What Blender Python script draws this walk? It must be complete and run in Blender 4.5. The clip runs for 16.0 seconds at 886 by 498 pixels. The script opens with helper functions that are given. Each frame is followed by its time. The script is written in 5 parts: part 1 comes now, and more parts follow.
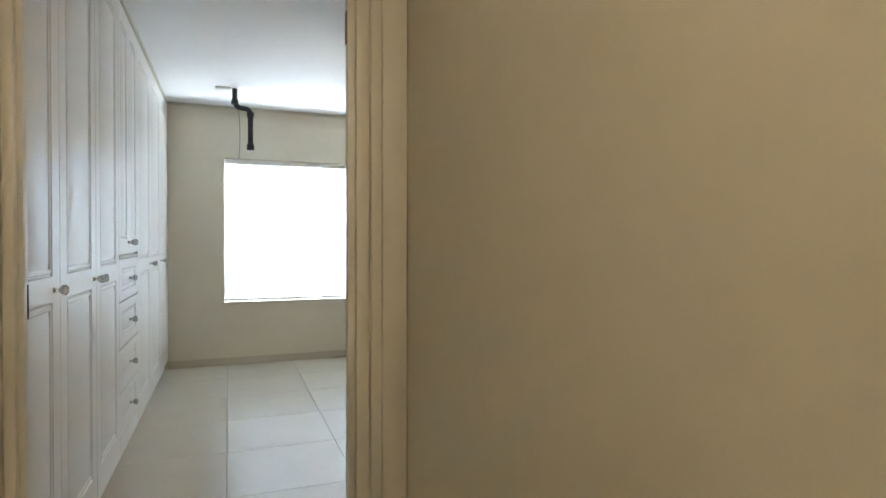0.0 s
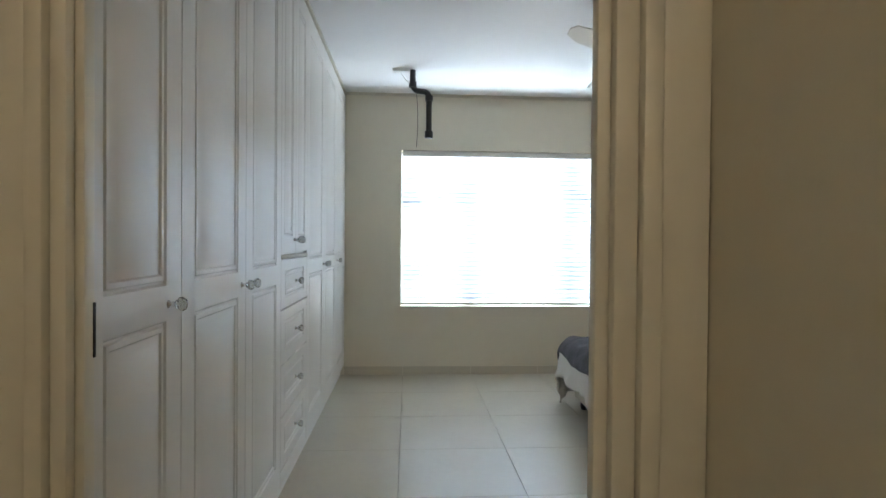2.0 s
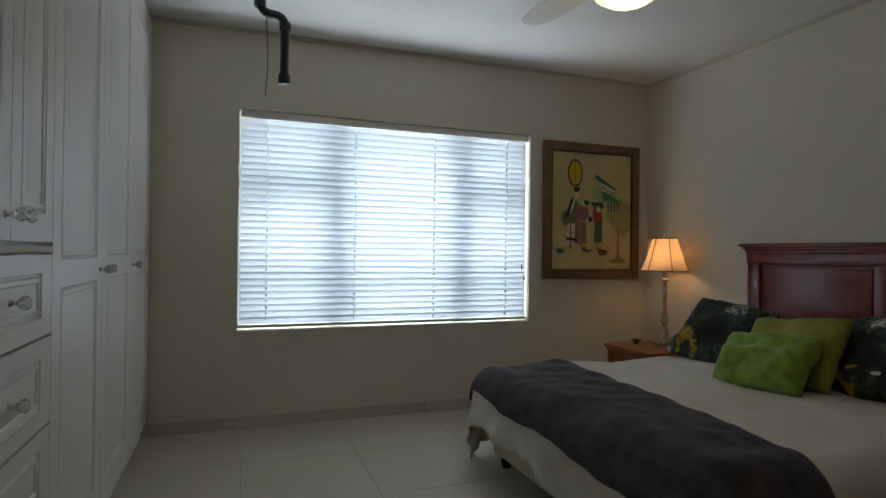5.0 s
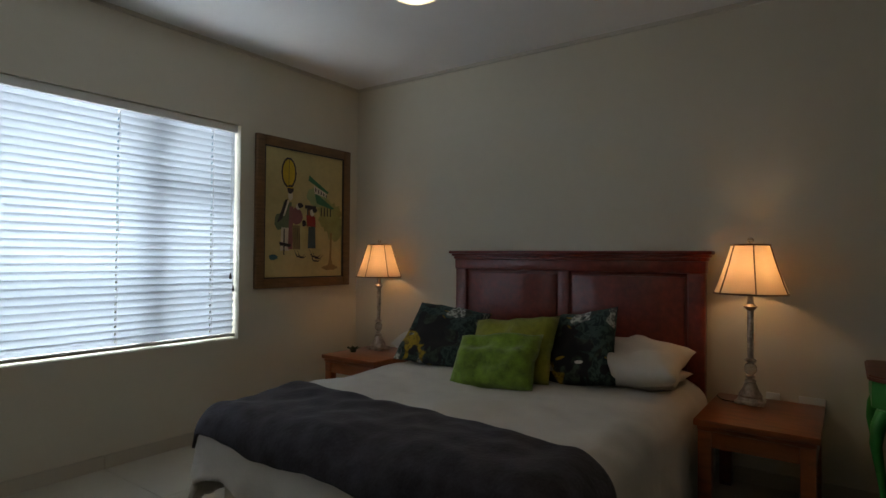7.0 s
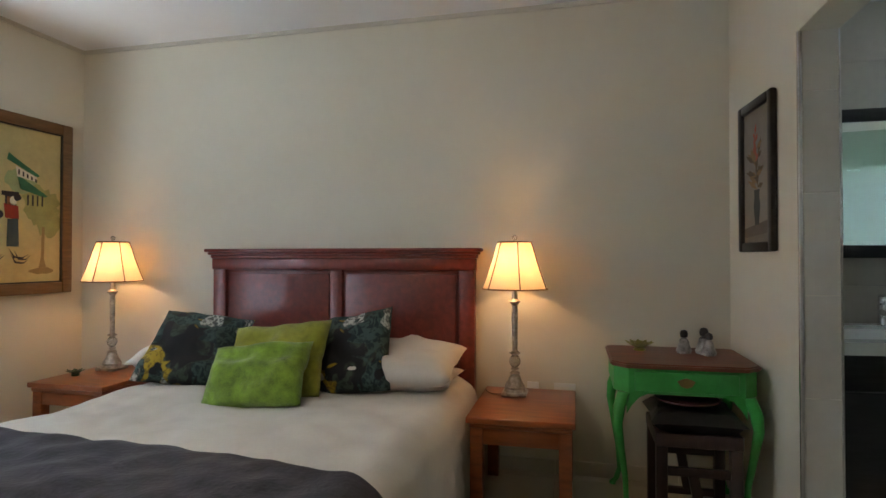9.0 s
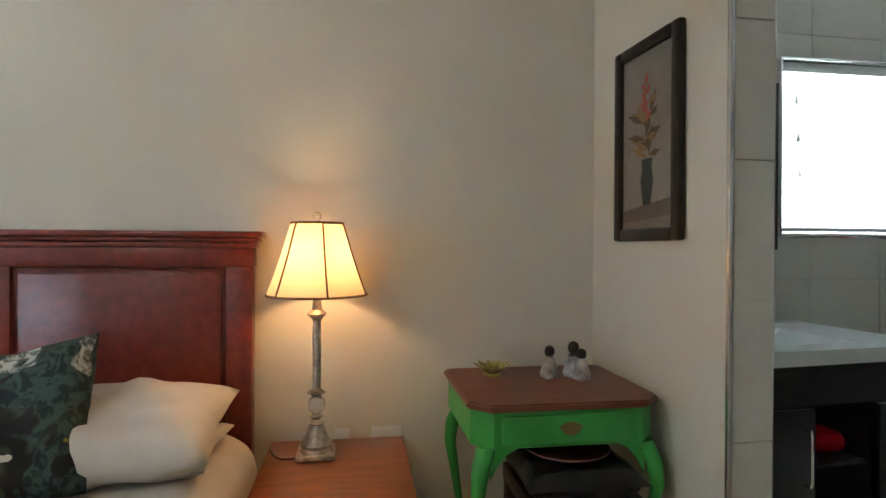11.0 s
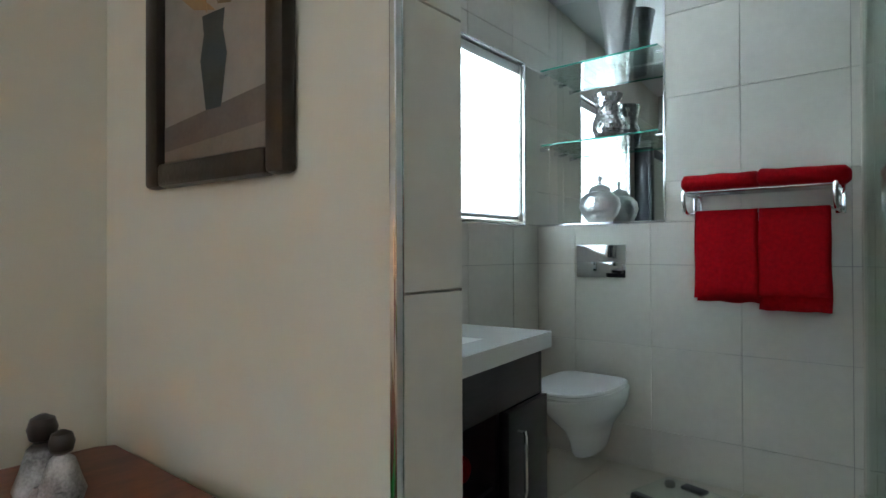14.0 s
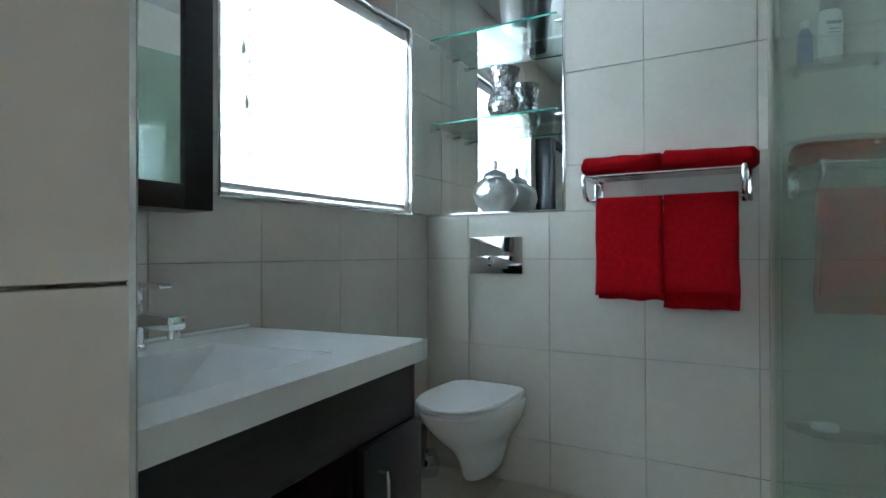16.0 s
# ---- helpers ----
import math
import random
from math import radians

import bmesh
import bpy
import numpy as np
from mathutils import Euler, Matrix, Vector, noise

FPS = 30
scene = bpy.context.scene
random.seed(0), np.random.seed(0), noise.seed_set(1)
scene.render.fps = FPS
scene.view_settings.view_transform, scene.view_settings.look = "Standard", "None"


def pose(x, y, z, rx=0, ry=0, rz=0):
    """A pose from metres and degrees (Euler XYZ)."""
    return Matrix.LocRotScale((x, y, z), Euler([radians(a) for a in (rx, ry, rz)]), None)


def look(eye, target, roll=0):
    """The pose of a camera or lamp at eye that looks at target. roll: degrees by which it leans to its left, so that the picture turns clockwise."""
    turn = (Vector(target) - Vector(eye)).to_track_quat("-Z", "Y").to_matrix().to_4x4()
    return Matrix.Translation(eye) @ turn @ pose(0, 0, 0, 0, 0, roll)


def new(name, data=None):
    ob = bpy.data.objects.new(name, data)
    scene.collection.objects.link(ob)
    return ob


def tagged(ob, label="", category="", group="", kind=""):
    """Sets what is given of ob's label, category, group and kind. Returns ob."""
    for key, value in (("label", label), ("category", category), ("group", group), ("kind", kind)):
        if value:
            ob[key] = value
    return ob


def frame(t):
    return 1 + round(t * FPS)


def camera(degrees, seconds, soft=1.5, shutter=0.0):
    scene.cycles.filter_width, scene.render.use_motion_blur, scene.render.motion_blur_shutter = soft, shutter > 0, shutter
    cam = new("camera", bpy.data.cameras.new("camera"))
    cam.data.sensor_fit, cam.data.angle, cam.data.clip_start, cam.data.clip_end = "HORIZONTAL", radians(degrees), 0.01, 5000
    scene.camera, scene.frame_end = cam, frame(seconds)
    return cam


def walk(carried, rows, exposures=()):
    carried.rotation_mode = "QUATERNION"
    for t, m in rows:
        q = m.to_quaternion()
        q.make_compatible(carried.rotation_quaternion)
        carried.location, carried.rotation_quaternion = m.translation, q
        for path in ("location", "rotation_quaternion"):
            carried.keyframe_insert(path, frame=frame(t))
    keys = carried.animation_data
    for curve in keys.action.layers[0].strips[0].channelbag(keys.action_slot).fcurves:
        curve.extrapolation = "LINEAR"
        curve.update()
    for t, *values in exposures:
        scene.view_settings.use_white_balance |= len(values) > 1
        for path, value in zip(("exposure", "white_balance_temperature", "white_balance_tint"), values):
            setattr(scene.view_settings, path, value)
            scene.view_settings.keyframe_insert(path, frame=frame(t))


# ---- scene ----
cam = camera(76.3, 16.0)
PATH = [
    (0, (0.523, -5.758, 1.179), (1.234, -3.889, 1.154), 0.1),
    (0.5, (0.559, -5.641, 1.17), (1.026, -3.696, 1.149), 0.2),
    (1, (0.559, -5.453, 1.175), (0.859, -3.475, 1.152), 0.4),
    (1.5, (0.554, -5.237, 1.177), (0.767, -3.248, 1.146), 0.4),
    (2, (0.55, -4.965, 1.171), (0.674, -2.969, 1.145), 0.5),
    (2.5, (0.534, -4.73, 1.17), (0.621, -2.732, 1.141), 0.7),
    (3, (0.502, -4.472, 1.167), (0.587, -2.474, 1.149), 0.5),
    (5.5, (0.472, -3.544, 1.089), (1.403, -1.775, 1.113), 0.7),
    (6, (0.461, -3.414, 1.082), (1.633, -1.794, 1.117), 0.6),
    (6.5, (0.425, -3.316, 1.129), (1.835, -1.898, 1.151), 0.7),
    (7, (0.319, -3.187, 1.131), (1.945, -2.022, 1.16), 0.5),
    (7.5, (0.304, -3.144, 1.131), (2.057, -2.182, 1.166), 0.4),
    (8, (0.322, -3.145, 1.133), (2.171, -2.384, 1.169), 0.3),
    (8.5, (0.386, -3.133, 1.114), (2.302, -2.561, 1.159), 0.2),
    (9, (0.559, -3.104, 1.127), (2.506, -2.648, 1.156), 0.0),
    (11.5, (1.691, -2.923, 1.129), (3.616, -3.467, 1.134), 0.3),
    (12, (1.843, -3.003, 1.106), (3.684, -3.784, 1.129), 0.1),
    (12.5, (2.005, -3.092, 1.096), (3.734, -4.096, 1.117), 0.0),
    (13, (2.142, -3.209, 1.099), (3.744, -4.406, 1.118), -0.0),
    (13.5, (2.292, -3.326, 1.084), (3.726, -4.72, 1.106), -0.4),
    (14, (2.369, -3.407, 1.039), (3.635, -4.955, 1.054), -0.2),
    (14.5, (2.393, -3.5, 1.008), (3.541, -5.138, 1.017), -0.2),
    (15, (2.427, -3.632, 1.015), (3.5, -5.32, 1.023), -0.2),
    (15.5, (2.457, -3.754, 1.011), (3.501, -5.46, 1.025), -0.3),
    (16, (2.482, -3.813, 1.008), (3.492, -5.539, 1.022), -0.2),
]
walk(cam, [(t, look(eye, target, roll)) for t, eye, target, roll in PATH],
     exposures=[(0.0, 0.85, 6200, 11), (1.5, 0.5, 6100, 11), (3.0, 0.1, 6000, 9), (5.5, -1.2, 6500, 12), (7.0, -1.3, 6500, 13), (8.0, -0.45, 6500, 14),
                (9.0, 0.4, 6350, 14), (11.5, 0.75, 6400, 13), (13.5, 0.75, 6200, 12), (16.0, 0.95, 5800, 11)])

# ---- light ----
world = bpy.data.worlds.new("world")
scene.world = world
world.use_nodes = True
wn = world.node_tree
sky = wn.nodes.new("ShaderNodeTexSky")
sky.sky_type, sky.sun_disc = "NISHITA", False
sky.sun_elevation, sky.sun_rotation = radians(55), radians(235)
wn.nodes["Background"].inputs["Strength"].default_value = 0.1
wn.links.new(sky.outputs["Color"], wn.nodes["Background"].inputs["Color"])


def lamp(name, kind, m, energy, colour, **settings):
    data = bpy.data.lights.new(name, kind)
    data.energy, data.color = energy, colour
    for key, value in settings.items():
        if key == "size":
            data.size = value
        elif key == "size_y":
            data.shape, data.size_y = "RECTANGLE", value
        elif key == "radius":
            data.shadow_soft_size = value
        elif key == "angle":
            data.angle = value
    ob = new(name, data)
    ob.matrix_world = m
    return ob


lamp("sun", "SUN", look((0, 0, 10), (4.7, 3.3, 1.8)), 2.5, (1, 0.95, 0.88), angle=radians(0.5))
# daylight in the two window openings
lamp("window_light_bedroom", "AREA", look((1.5, 0.36, 1.28), (1.5, -2, 1.28)), 200, (0.86, 0.94, 1.0), size=2.0, size_y=1.36)
lamp("window_light_bathroom", "AREA", look((4.28, -5.44, 1.6), (2, -5.44, 1.6)), 74, (0.84, 0.94, 1.0), size=1.02, size_y=0.82)
# bulbs of the bedside lamps
WARM = (1.0, 0.58, 0.25)
lamp("bulb_light_bed_south", "POINT", pose(3.385, -2.81, 1.08), 3.3, WARM, radius=0.03)
lamp("bulb_light_bed_north", "POINT", pose(3.385, -0.42, 1.08), 3.3, WARM, radius=0.03)
# unseen warm fill behind the path's start, added to brighten the hall walls
lamp("hall_fill", "POINT", pose(0.5, -6.1, 2.25), 8.8, (1.0, 0.80, 0.57), radius=0.1)


# ---- materials ----
def material(name, colour, rough=0.5, metal=0.0, noise_scale=8.0, vary=0.06, bump=0.0, bump_scale=120.0, coat=0.0, sheen=0.0, by_object=0.0, stretch=(1, 1, 1), spec=0.5):
    m = bpy.data.materials.new(name)
    m.use_nodes = True
    nt = m.node_tree
    b = nt.nodes["Principled BSDF"]
    b.inputs["Roughness"].default_value, b.inputs["Metallic"].default_value = rough, metal
    b.inputs["Coat Weight"].default_value, b.inputs["Sheen Weight"].default_value = coat, sheen
    b.inputs["Specular IOR Level"].default_value = spec
    tc, mp = nt.nodes.new("ShaderNodeTexCoord"), nt.nodes.new("ShaderNodeMapping")
    mp.inputs["Scale"].default_value = stretch
    nt.links.new(tc.outputs["Object"], mp.inputs["Vector"])
    n1, n2 = nt.nodes.new("ShaderNodeTexNoise"), nt.nodes.new("ShaderNodeTexNoise")
    n1.inputs["Scale"].default_value, n1.inputs["Detail"].default_value = noise_scale, 5
    n2.inputs["Scale"].default_value, n2.inputs["Detail"].default_value = noise_scale * 9, 3
    for n in (n1, n2):
        nt.links.new(mp.outputs["Vector"], n.inputs["Vector"])
    add = nt.nodes.new("ShaderNodeMath")
    add.operation = "MULTIPLY_ADD"
    add.inputs[1].default_value = 0.4
    nt.links.new(n2.outputs["Fac"], add.inputs[0])
    nt.links.new(n1.outputs["Fac"], add.inputs[2])
    source = add.outputs[0]
    if by_object:
        info, more = nt.nodes.new("ShaderNodeObjectInfo"), nt.nodes.new("ShaderNodeMath")
        more.operation = "MULTIPLY_ADD"
        more.inputs[1].default_value = by_object
        nt.links.new(info.outputs["Random"], more.inputs[0])
        nt.links.new(source, more.inputs[2])
        source = more.outputs[0]
    ramp = nt.nodes.new("ShaderNodeValToRGB")
    lo = [max(0, c * (1 - vary * 2)) for c in colour]
    hi = [min(1, c * (1 + vary * 2)) for c in colour]
    ramp.color_ramp.elements[0].position, ramp.color_ramp.elements[0].color = 0.35, (*lo, 1)
    ramp.color_ramp.elements[1].position, ramp.color_ramp.elements[1].color = 1.05 + by_object if by_object else 1.0, (*hi, 1)
    nt.links.new(source, ramp.inputs["Fac"])
    nt.links.new(ramp.outputs["Color"], b.inputs["Base Color"])
    if bump:
        n3, bp = nt.nodes.new("ShaderNodeTexNoise"), nt.nodes.new("ShaderNodeBump")
        n3.inputs["Scale"].default_value, n3.inputs["Detail"].default_value = bump_scale, 4
        nt.links.new(mp.outputs["Vector"], n3.inputs["Vector"])
        bp.inputs["Strength"].default_value, bp.inputs["Distance"].default_value = bump, 0.004
        nt.links.new(n3.outputs["Fac"], bp.inputs["Height"])
        nt.links.new(bp.outputs["Normal"], b.inputs["Normal"])
    return m


def translucent(name, colour, share=0.5, emit=0.0):
    m = bpy.data.materials.new(name)
    m.use_nodes = True
    nt = m.node_tree
    out, b = nt.nodes["Material Output"], nt.nodes["Principled BSDF"]
    b.inputs["Base Color"].default_value, b.inputs["Roughness"].default_value = (*colour, 1), 0.5
    tr, mix = nt.nodes.new("ShaderNodeBsdfTranslucent"), nt.nodes.new("ShaderNodeMixShader")
    tr.inputs["Color"].default_value = (*colour, 1)
    mix.inputs["Fac"].default_value = share
    nt.links.new(b.outputs[0], mix.inputs[1])
    nt.links.new(tr.outputs[0], mix.inputs[2])
    nt.links.new(mix.outputs[0], out.inputs["Surface"])
    if emit:
        b.inputs["Emission Color"].default_value, b.inputs["Emission Strength"].default_value = (1.0, 0.8, 0.5, 1), emit
    return m


def glass(name, colour, rough=0.0):
    """Thin glass: a clear pane with its mirror gloss."""
    m = bpy.data.materials.new(name)
    m.use_nodes = True
    nt = m.node_tree
    out = nt.nodes["Material Output"]
    tr, gl, mix, lw, pw, ma = (nt.nodes.new(k) for k in ("ShaderNodeBsdfTransparent", "ShaderNodeBsdfGlossy", "ShaderNodeMixShader", "ShaderNodeLayerWeight", "ShaderNodeMath", "ShaderNodeMath"))
    tr.inputs["Color"].default_value = (*colour, 1)
    gl.inputs["Roughness"].default_value = rough
    pw.operation, pw.inputs[1].default_value = "POWER", 2.6
    ma.operation, ma.inputs[1].default_value, ma.inputs[2].default_value = "MULTIPLY_ADD", 0.5, 0.04
    nt.links.new(lw.outputs["Facing"], pw.inputs[0])
    nt.links.new(pw.outputs[0], ma.inputs[0])
    nt.links.new(ma.outputs[0], mix.inputs["Fac"])
    nt.links.new(tr.outputs[0], mix.inputs[1])
    nt.links.new(gl.outputs[0], mix.inputs[2])
    nt.links.new(mix.outputs[0], out.inputs["Surface"])
    return m


def printed(name, ground, motifs):
    """Dark fabric with scattered motifs: (colour, dark vein colour, scale, threshold, shift)."""
    m = material(name, ground, 0.8, bump=0.3, bump_scale=400)
    nt = m.node_tree
    b = nt.nodes["Principled BSDF"]
    tc = nt.nodes.new("ShaderNodeTexCoord")
    last = b.inputs["Base Color"].links[0].from_socket
    for colour, vein, scale, level, shift in motifs:
        mp, n, w, rp, veins, mix, inner = (nt.nodes.new(k) for k in ("ShaderNodeMapping", "ShaderNodeTexNoise", "ShaderNodeTexNoise", "ShaderNodeValToRGB", "ShaderNodeValToRGB", "ShaderNodeMix", "ShaderNodeMix"))
        mp.inputs["Location"].default_value = (shift, shift * 0.7, shift * 1.3)
        nt.links.new(tc.outputs["Object"], mp.inputs["Vector"])
        n.inputs["Scale"].default_value, n.inputs["Detail"].default_value, n.inputs["Distortion"].default_value = scale, 2.5, 0.6
        w.inputs["Scale"].default_value, w.inputs["Detail"].default_value, w.inputs["Distortion"].default_value = scale * 4.5, 2.0, 1.5
        for k in (n, w):
            nt.links.new(mp.outputs["Vector"], k.inputs["Vector"])
        rp.color_ramp.elements[0].position, rp.color_ramp.elements[1].position = level, level + 0.025
        veins.color_ramp.elements[0].position, veins.color_ramp.elements[1].position = 0.42, 0.56
        nt.links.new(n.outputs["Fac"], rp.inputs[0])
        nt.links.new(w.outputs["Fac"], veins.inputs[0])
        inner.data_type = mix.data_type = "RGBA"
        inner.inputs["A"].default_value, inner.inputs["B"].default_value = (*vein, 1), (*colour, 1)
        nt.links.new(veins.outputs[0], inner.inputs["Factor"])
        nt.links.new(rp.outputs[0], mix.inputs["Factor"])
        nt.links.new(last, mix.inputs["A"])
        nt.links.new(inner.outputs["Result"], mix.inputs["B"])
        last = mix.outputs["Result"]
    nt.links.new(last, b.inputs["Base Color"])
    return m


wall_paint = material("wall_paint", (0.66, 0.62, 0.51), 0.75, noise_scale=1.5, vary=0.02, bump=0.12, bump_scale=260)
ceiling_paint = material("ceiling_paint", (0.80, 0.80, 0.80), 0.8, noise_scale=1.2, vary=0.015, bump=0.08, bump_scale=200)
trim_paint = material("trim_paint", (0.72, 0.69, 0.60), 0.4, noise_scale=3, vary=0.03)
# greyer than trim_paint: puts the cornice and wardrobe-top shadow lines into colour
shadow_trim = material("shadow_grey_trim", (0.55, 0.52, 0.44), 0.6, noise_scale=3, vary=0.03)
floor_tile = material("floor_tile", (0.52, 0.48, 0.39), 0.32, noise_scale=2.5, vary=0.03, by_object=0.05, bump=0.03, bump_scale=15)
grout = material("grout", (0.34, 0.30, 0.24), 0.9, noise_scale=30, vary=0.1)
bath_tile = material("bath_tile", (0.57, 0.54, 0.475), 0.3, noise_scale=3.0, vary=0.045, by_object=0.14, bump=0.05, bump_scale=12)
bath_grout = material("bath_grout", (0.38, 0.36, 0.32), 0.9, noise_scale=30, vary=0.1)
cabinet_white = material("cabinet_white", (0.74, 0.73, 0.70), 0.40, noise_scale=2, vary=0.015, bump=0.03, bump_scale=30)
white_plastic = material("white_plastic", (0.78, 0.78, 0.76), 0.35, vary=0.01)
black_plastic = material("black_plastic", (0.012, 0.012, 0.013), 0.35, vary=0.2)
chrome = material("chrome", (0.78, 0.78, 0.80), 0.08, 1.0, vary=0.01)
brass = material("brass", (0.26, 0.18, 0.08), 0.35, 1.0, vary=0.1)
pewter = material("pewter", (0.42, 0.37, 0.31), 0.38, 0.7, noise_scale=40, vary=0.3, bump=0.4, bump_scale=150)
mirror_mat = material("mirror_silver", (0.86, 0.90, 0.88), 0.0, 1.0, vary=0.0)
clear_glass = glass("clear_glass", (0.93, 0.97, 0.95))
green_glass = glass("green_glass", (0.90, 0.955, 0.93))
shower_glass = glass("shower_glass", (0.80, 0.89, 0.85))
edge_glass = material("glass_edge", (0.05, 0.30, 0.22), 0.1, vary=0.1)
crystal = material("crystal", (0.85, 0.86, 0.86), 0.04, 0.0, vary=0.02)
crystal.node_tree.nodes["Principled BSDF"].inputs["Transmission Weight"].default_value = 0.85
slat_mat = translucent("blind_slat", (0.62, 0.65, 0.69), 0.05)
bath_slat = translucent("bath_blind_slat", (0.78, 0.81, 0.83), 0.09)
window_frame_mat = material("window_frame_paint", (0.55, 0.56, 0.56), 0.4, vary=0.02)
cherry = material("cherry_wood", (0.155, 0.021, 0.012), 0.32, noise_scale=6, vary=0.22, stretch=(1, 6, 6), coat=0.2)
cherry_top = material("cherry_wood_top", (0.235, 0.06, 0.015), 0.3, noise_scale=6, vary=0.25, stretch=(6, 1, 6), coat=0.2)
dark_wood = material("dark_wood", (0.022, 0.010, 0.008), 0.4, noise_scale=7, vary=0.25, stretch=(6, 6, 1))
green_paint = material("green_paint", (0.035, 0.30, 0.050), 0.45, noise_scale=7, vary=0.12, bump=0.1, bump_scale=60)
linen = material("white_linen", (0.62, 0.58, 0.52), 0.85, noise_scale=9, vary=0.03, bump=0.25, bump_scale=35, sheen=0.2)
bed_base_mat = material("bed_base_fabric", (0.56, 0.51, 0.40), 0.9, noise_scale=20, vary=0.05, bump=0.2, bump_scale=300)
throw_mat = material("throw_fleece", (0.030, 0.026, 0.034), 0.95, noise_scale=14, vary=0.4, bump=0.8, bump_scale=60, sheen=0.12)
lime = material("lime_plush", (0.16, 0.26, 0.022), 0.9, noise_scale=22, vary=0.3, bump=1.0, bump_scale=60, sheen=0.3)
olive = material("olive_fabric", (0.24, 0.25, 0.025), 0.9, noise_scale=30, vary=0.15, bump=0.6, bump_scale=200, sheen=0.2)
print_a = printed("tropical_print", (0.008, 0.008, 0.010), (((0.045, 0.065, 0.045), (0.02, 0.025, 0.02), 5.0, 0.46, 0.4), ((0.045, 0.08, 0.068), (0.008, 0.022, 0.024), 6.0, 0.49, 2.1),
                                                             ((0.42, 0.28, 0.012), (0.20, 0.13, 0.01), 6.0, 0.60, 5.7), ((0.50, 0.50, 0.44), (0.10, 0.10, 0.09), 7.0, 0.61, 9.2)))
shade_mat = translucent("lamp_shade_fabric", (0.80, 0.61, 0.40), 0.5)
shade_trim = material("shade_trim", (0.17, 0.10, 0.055), 0.8, noise_scale=60, vary=0.2)
frame_wood = material("painting_frame_wood", (0.16, 0.085, 0.035), 0.45, noise_scale=10, vary=0.22, stretch=(1, 1, 8), bump=0.15, bump_scale=90)
black_frame = material("black_frame_wood", (0.018, 0.013, 0.011), 0.4, noise_scale=12, vary=0.3, bump=0.15, bump_scale=90)
espresso = material("espresso_veneer", (0.013, 0.012, 0.015), 0.3, noise_scale=8, vary=0.3, stretch=(1, 1, 8))
porcelain = material("porcelain", (0.80, 0.81, 0.80), 0.08, vary=0.01, coat=0.3)
towel_red = material("red_towel", (0.32, 0.002, 0.006), 0.95, noise_scale=60, vary=0.12, bump=0.45, bump_scale=300, spec=0.1)
silver = material("hammered_silver", (0.72, 0.72, 0.72), 0.3, 0.9, noise_scale=20, vary=0.05, bump=0.8, bump_scale=70)
mosaic_mirror = material("mirror_mosaic", (0.78, 0.79, 0.79), 0.15, 0.75, noise_scale=40, vary=0.1)
fan_white = material("fan_white", (0.70, 0.69, 0.66), 0.4, vary=0.02)
fan_bowl = bpy.data.materials.new("lit_fan_bowl")
fan_bowl.use_nodes = True
fan_bowl.node_tree.nodes["Principled BSDF"].inputs["Base Color"].default_value = (0.9, 0.8, 0.6, 1)
fan_bowl.node_tree.nodes["Principled BSDF"].inputs["Emission Color"].default_value = (1.0, 0.82, 0.45, 1)
fan_bowl.node_tree.nodes["Principled BSDF"].inputs["Emission Strength"].default_value = 1.3


def plain(name, c, rough=0.7):
    return material(name, c, rough, noise_scale=14, vary=0.12)


# ---- shapes ----
def box(lo, hi, bevel=0.0, bm=None):
    """A box from corner to corner, with bevelled edges, into bm."""
    made = bmesh.new()
    c = [(a + b) / 2 for a, b in zip(lo, hi)]
    s = [abs(b - a) for a, b in zip(lo, hi)]
    bmesh.ops.create_cube(made, size=1, matrix=Matrix.LocRotScale(c, None, s))
    if bevel:
        bmesh.ops.bevel(made, geom=made.edges[:], offset=min(bevel, min(s) * 0.45), segments=2, affect="EDGES", profile=0.5)
    return join(bm, made) if bm else made


def join(bm, other):
    me = bpy.data.meshes.new("tmp")
    other.to_mesh(me)
    other.free()
    bm.from_mesh(me)
    bpy.data.meshes.remove(me)
    return bm


def lathe(profile, seg=24, cap=True, axis=None, bm=None):
    """A turned shape: profile of (radius, height)."""
    made = bmesh.new()
    rings = [[made.verts.new((r * math.cos(a), r * math.sin(a), z)) for a in [2 * math.pi * i / seg for i in range(seg)]] for r, z in profile]
    for a, b in zip(rings, rings[1:]):
        for i in range(seg):
            made.faces.new((a[i], a[(i + 1) % seg], b[(i + 1) % seg], b[i]))
    if cap:
        made.faces.new(rings[0][::-1])
        made.faces.new(rings[-1])
    if axis:
        made.transform(axis)
    return join(bm, made) if bm else made


def tube(points, radius, seg=8, bm=None):
    """A round bar along points."""
    made = bmesh.new()
    pts = [Vector(p) for p in points]
    rings = []
    for i, p in enumerate(pts):
        d = (pts[min(i + 1, len(pts) - 1)] - pts[max(i - 1, 0)]).normalized()
        side = d.orthogonal().normalized() if i == 0 else (rings[-1][1] - d * rings[-1][1].dot(d)).normalized()
        up = d.cross(side)
        rings.append(([made.verts.new(p + (side * math.cos(a) + up * math.sin(a)) * radius) for a in [2 * math.pi * k / seg for k in range(seg)]], side))
    for (a, _), (b, _) in zip(rings, rings[1:]):
        for k in range(seg):
            made.faces.new((a[k], a[(k + 1) % seg], b[(k + 1) % seg], b[k]))
    made.faces.new(rings[0][0][::-1])
    made.faces.new(rings[-1][0])
    return join(bm, made) if bm else made


def arc(a, b, c, n=6):
    """Points on a smooth bend from a by b to c."""
    a, b, c = Vector(a), Vector(b), Vector(c)
    return [a.lerp(b, i / n).lerp(b.lerp(c, i / n), i / n) for i in range(n + 1)]


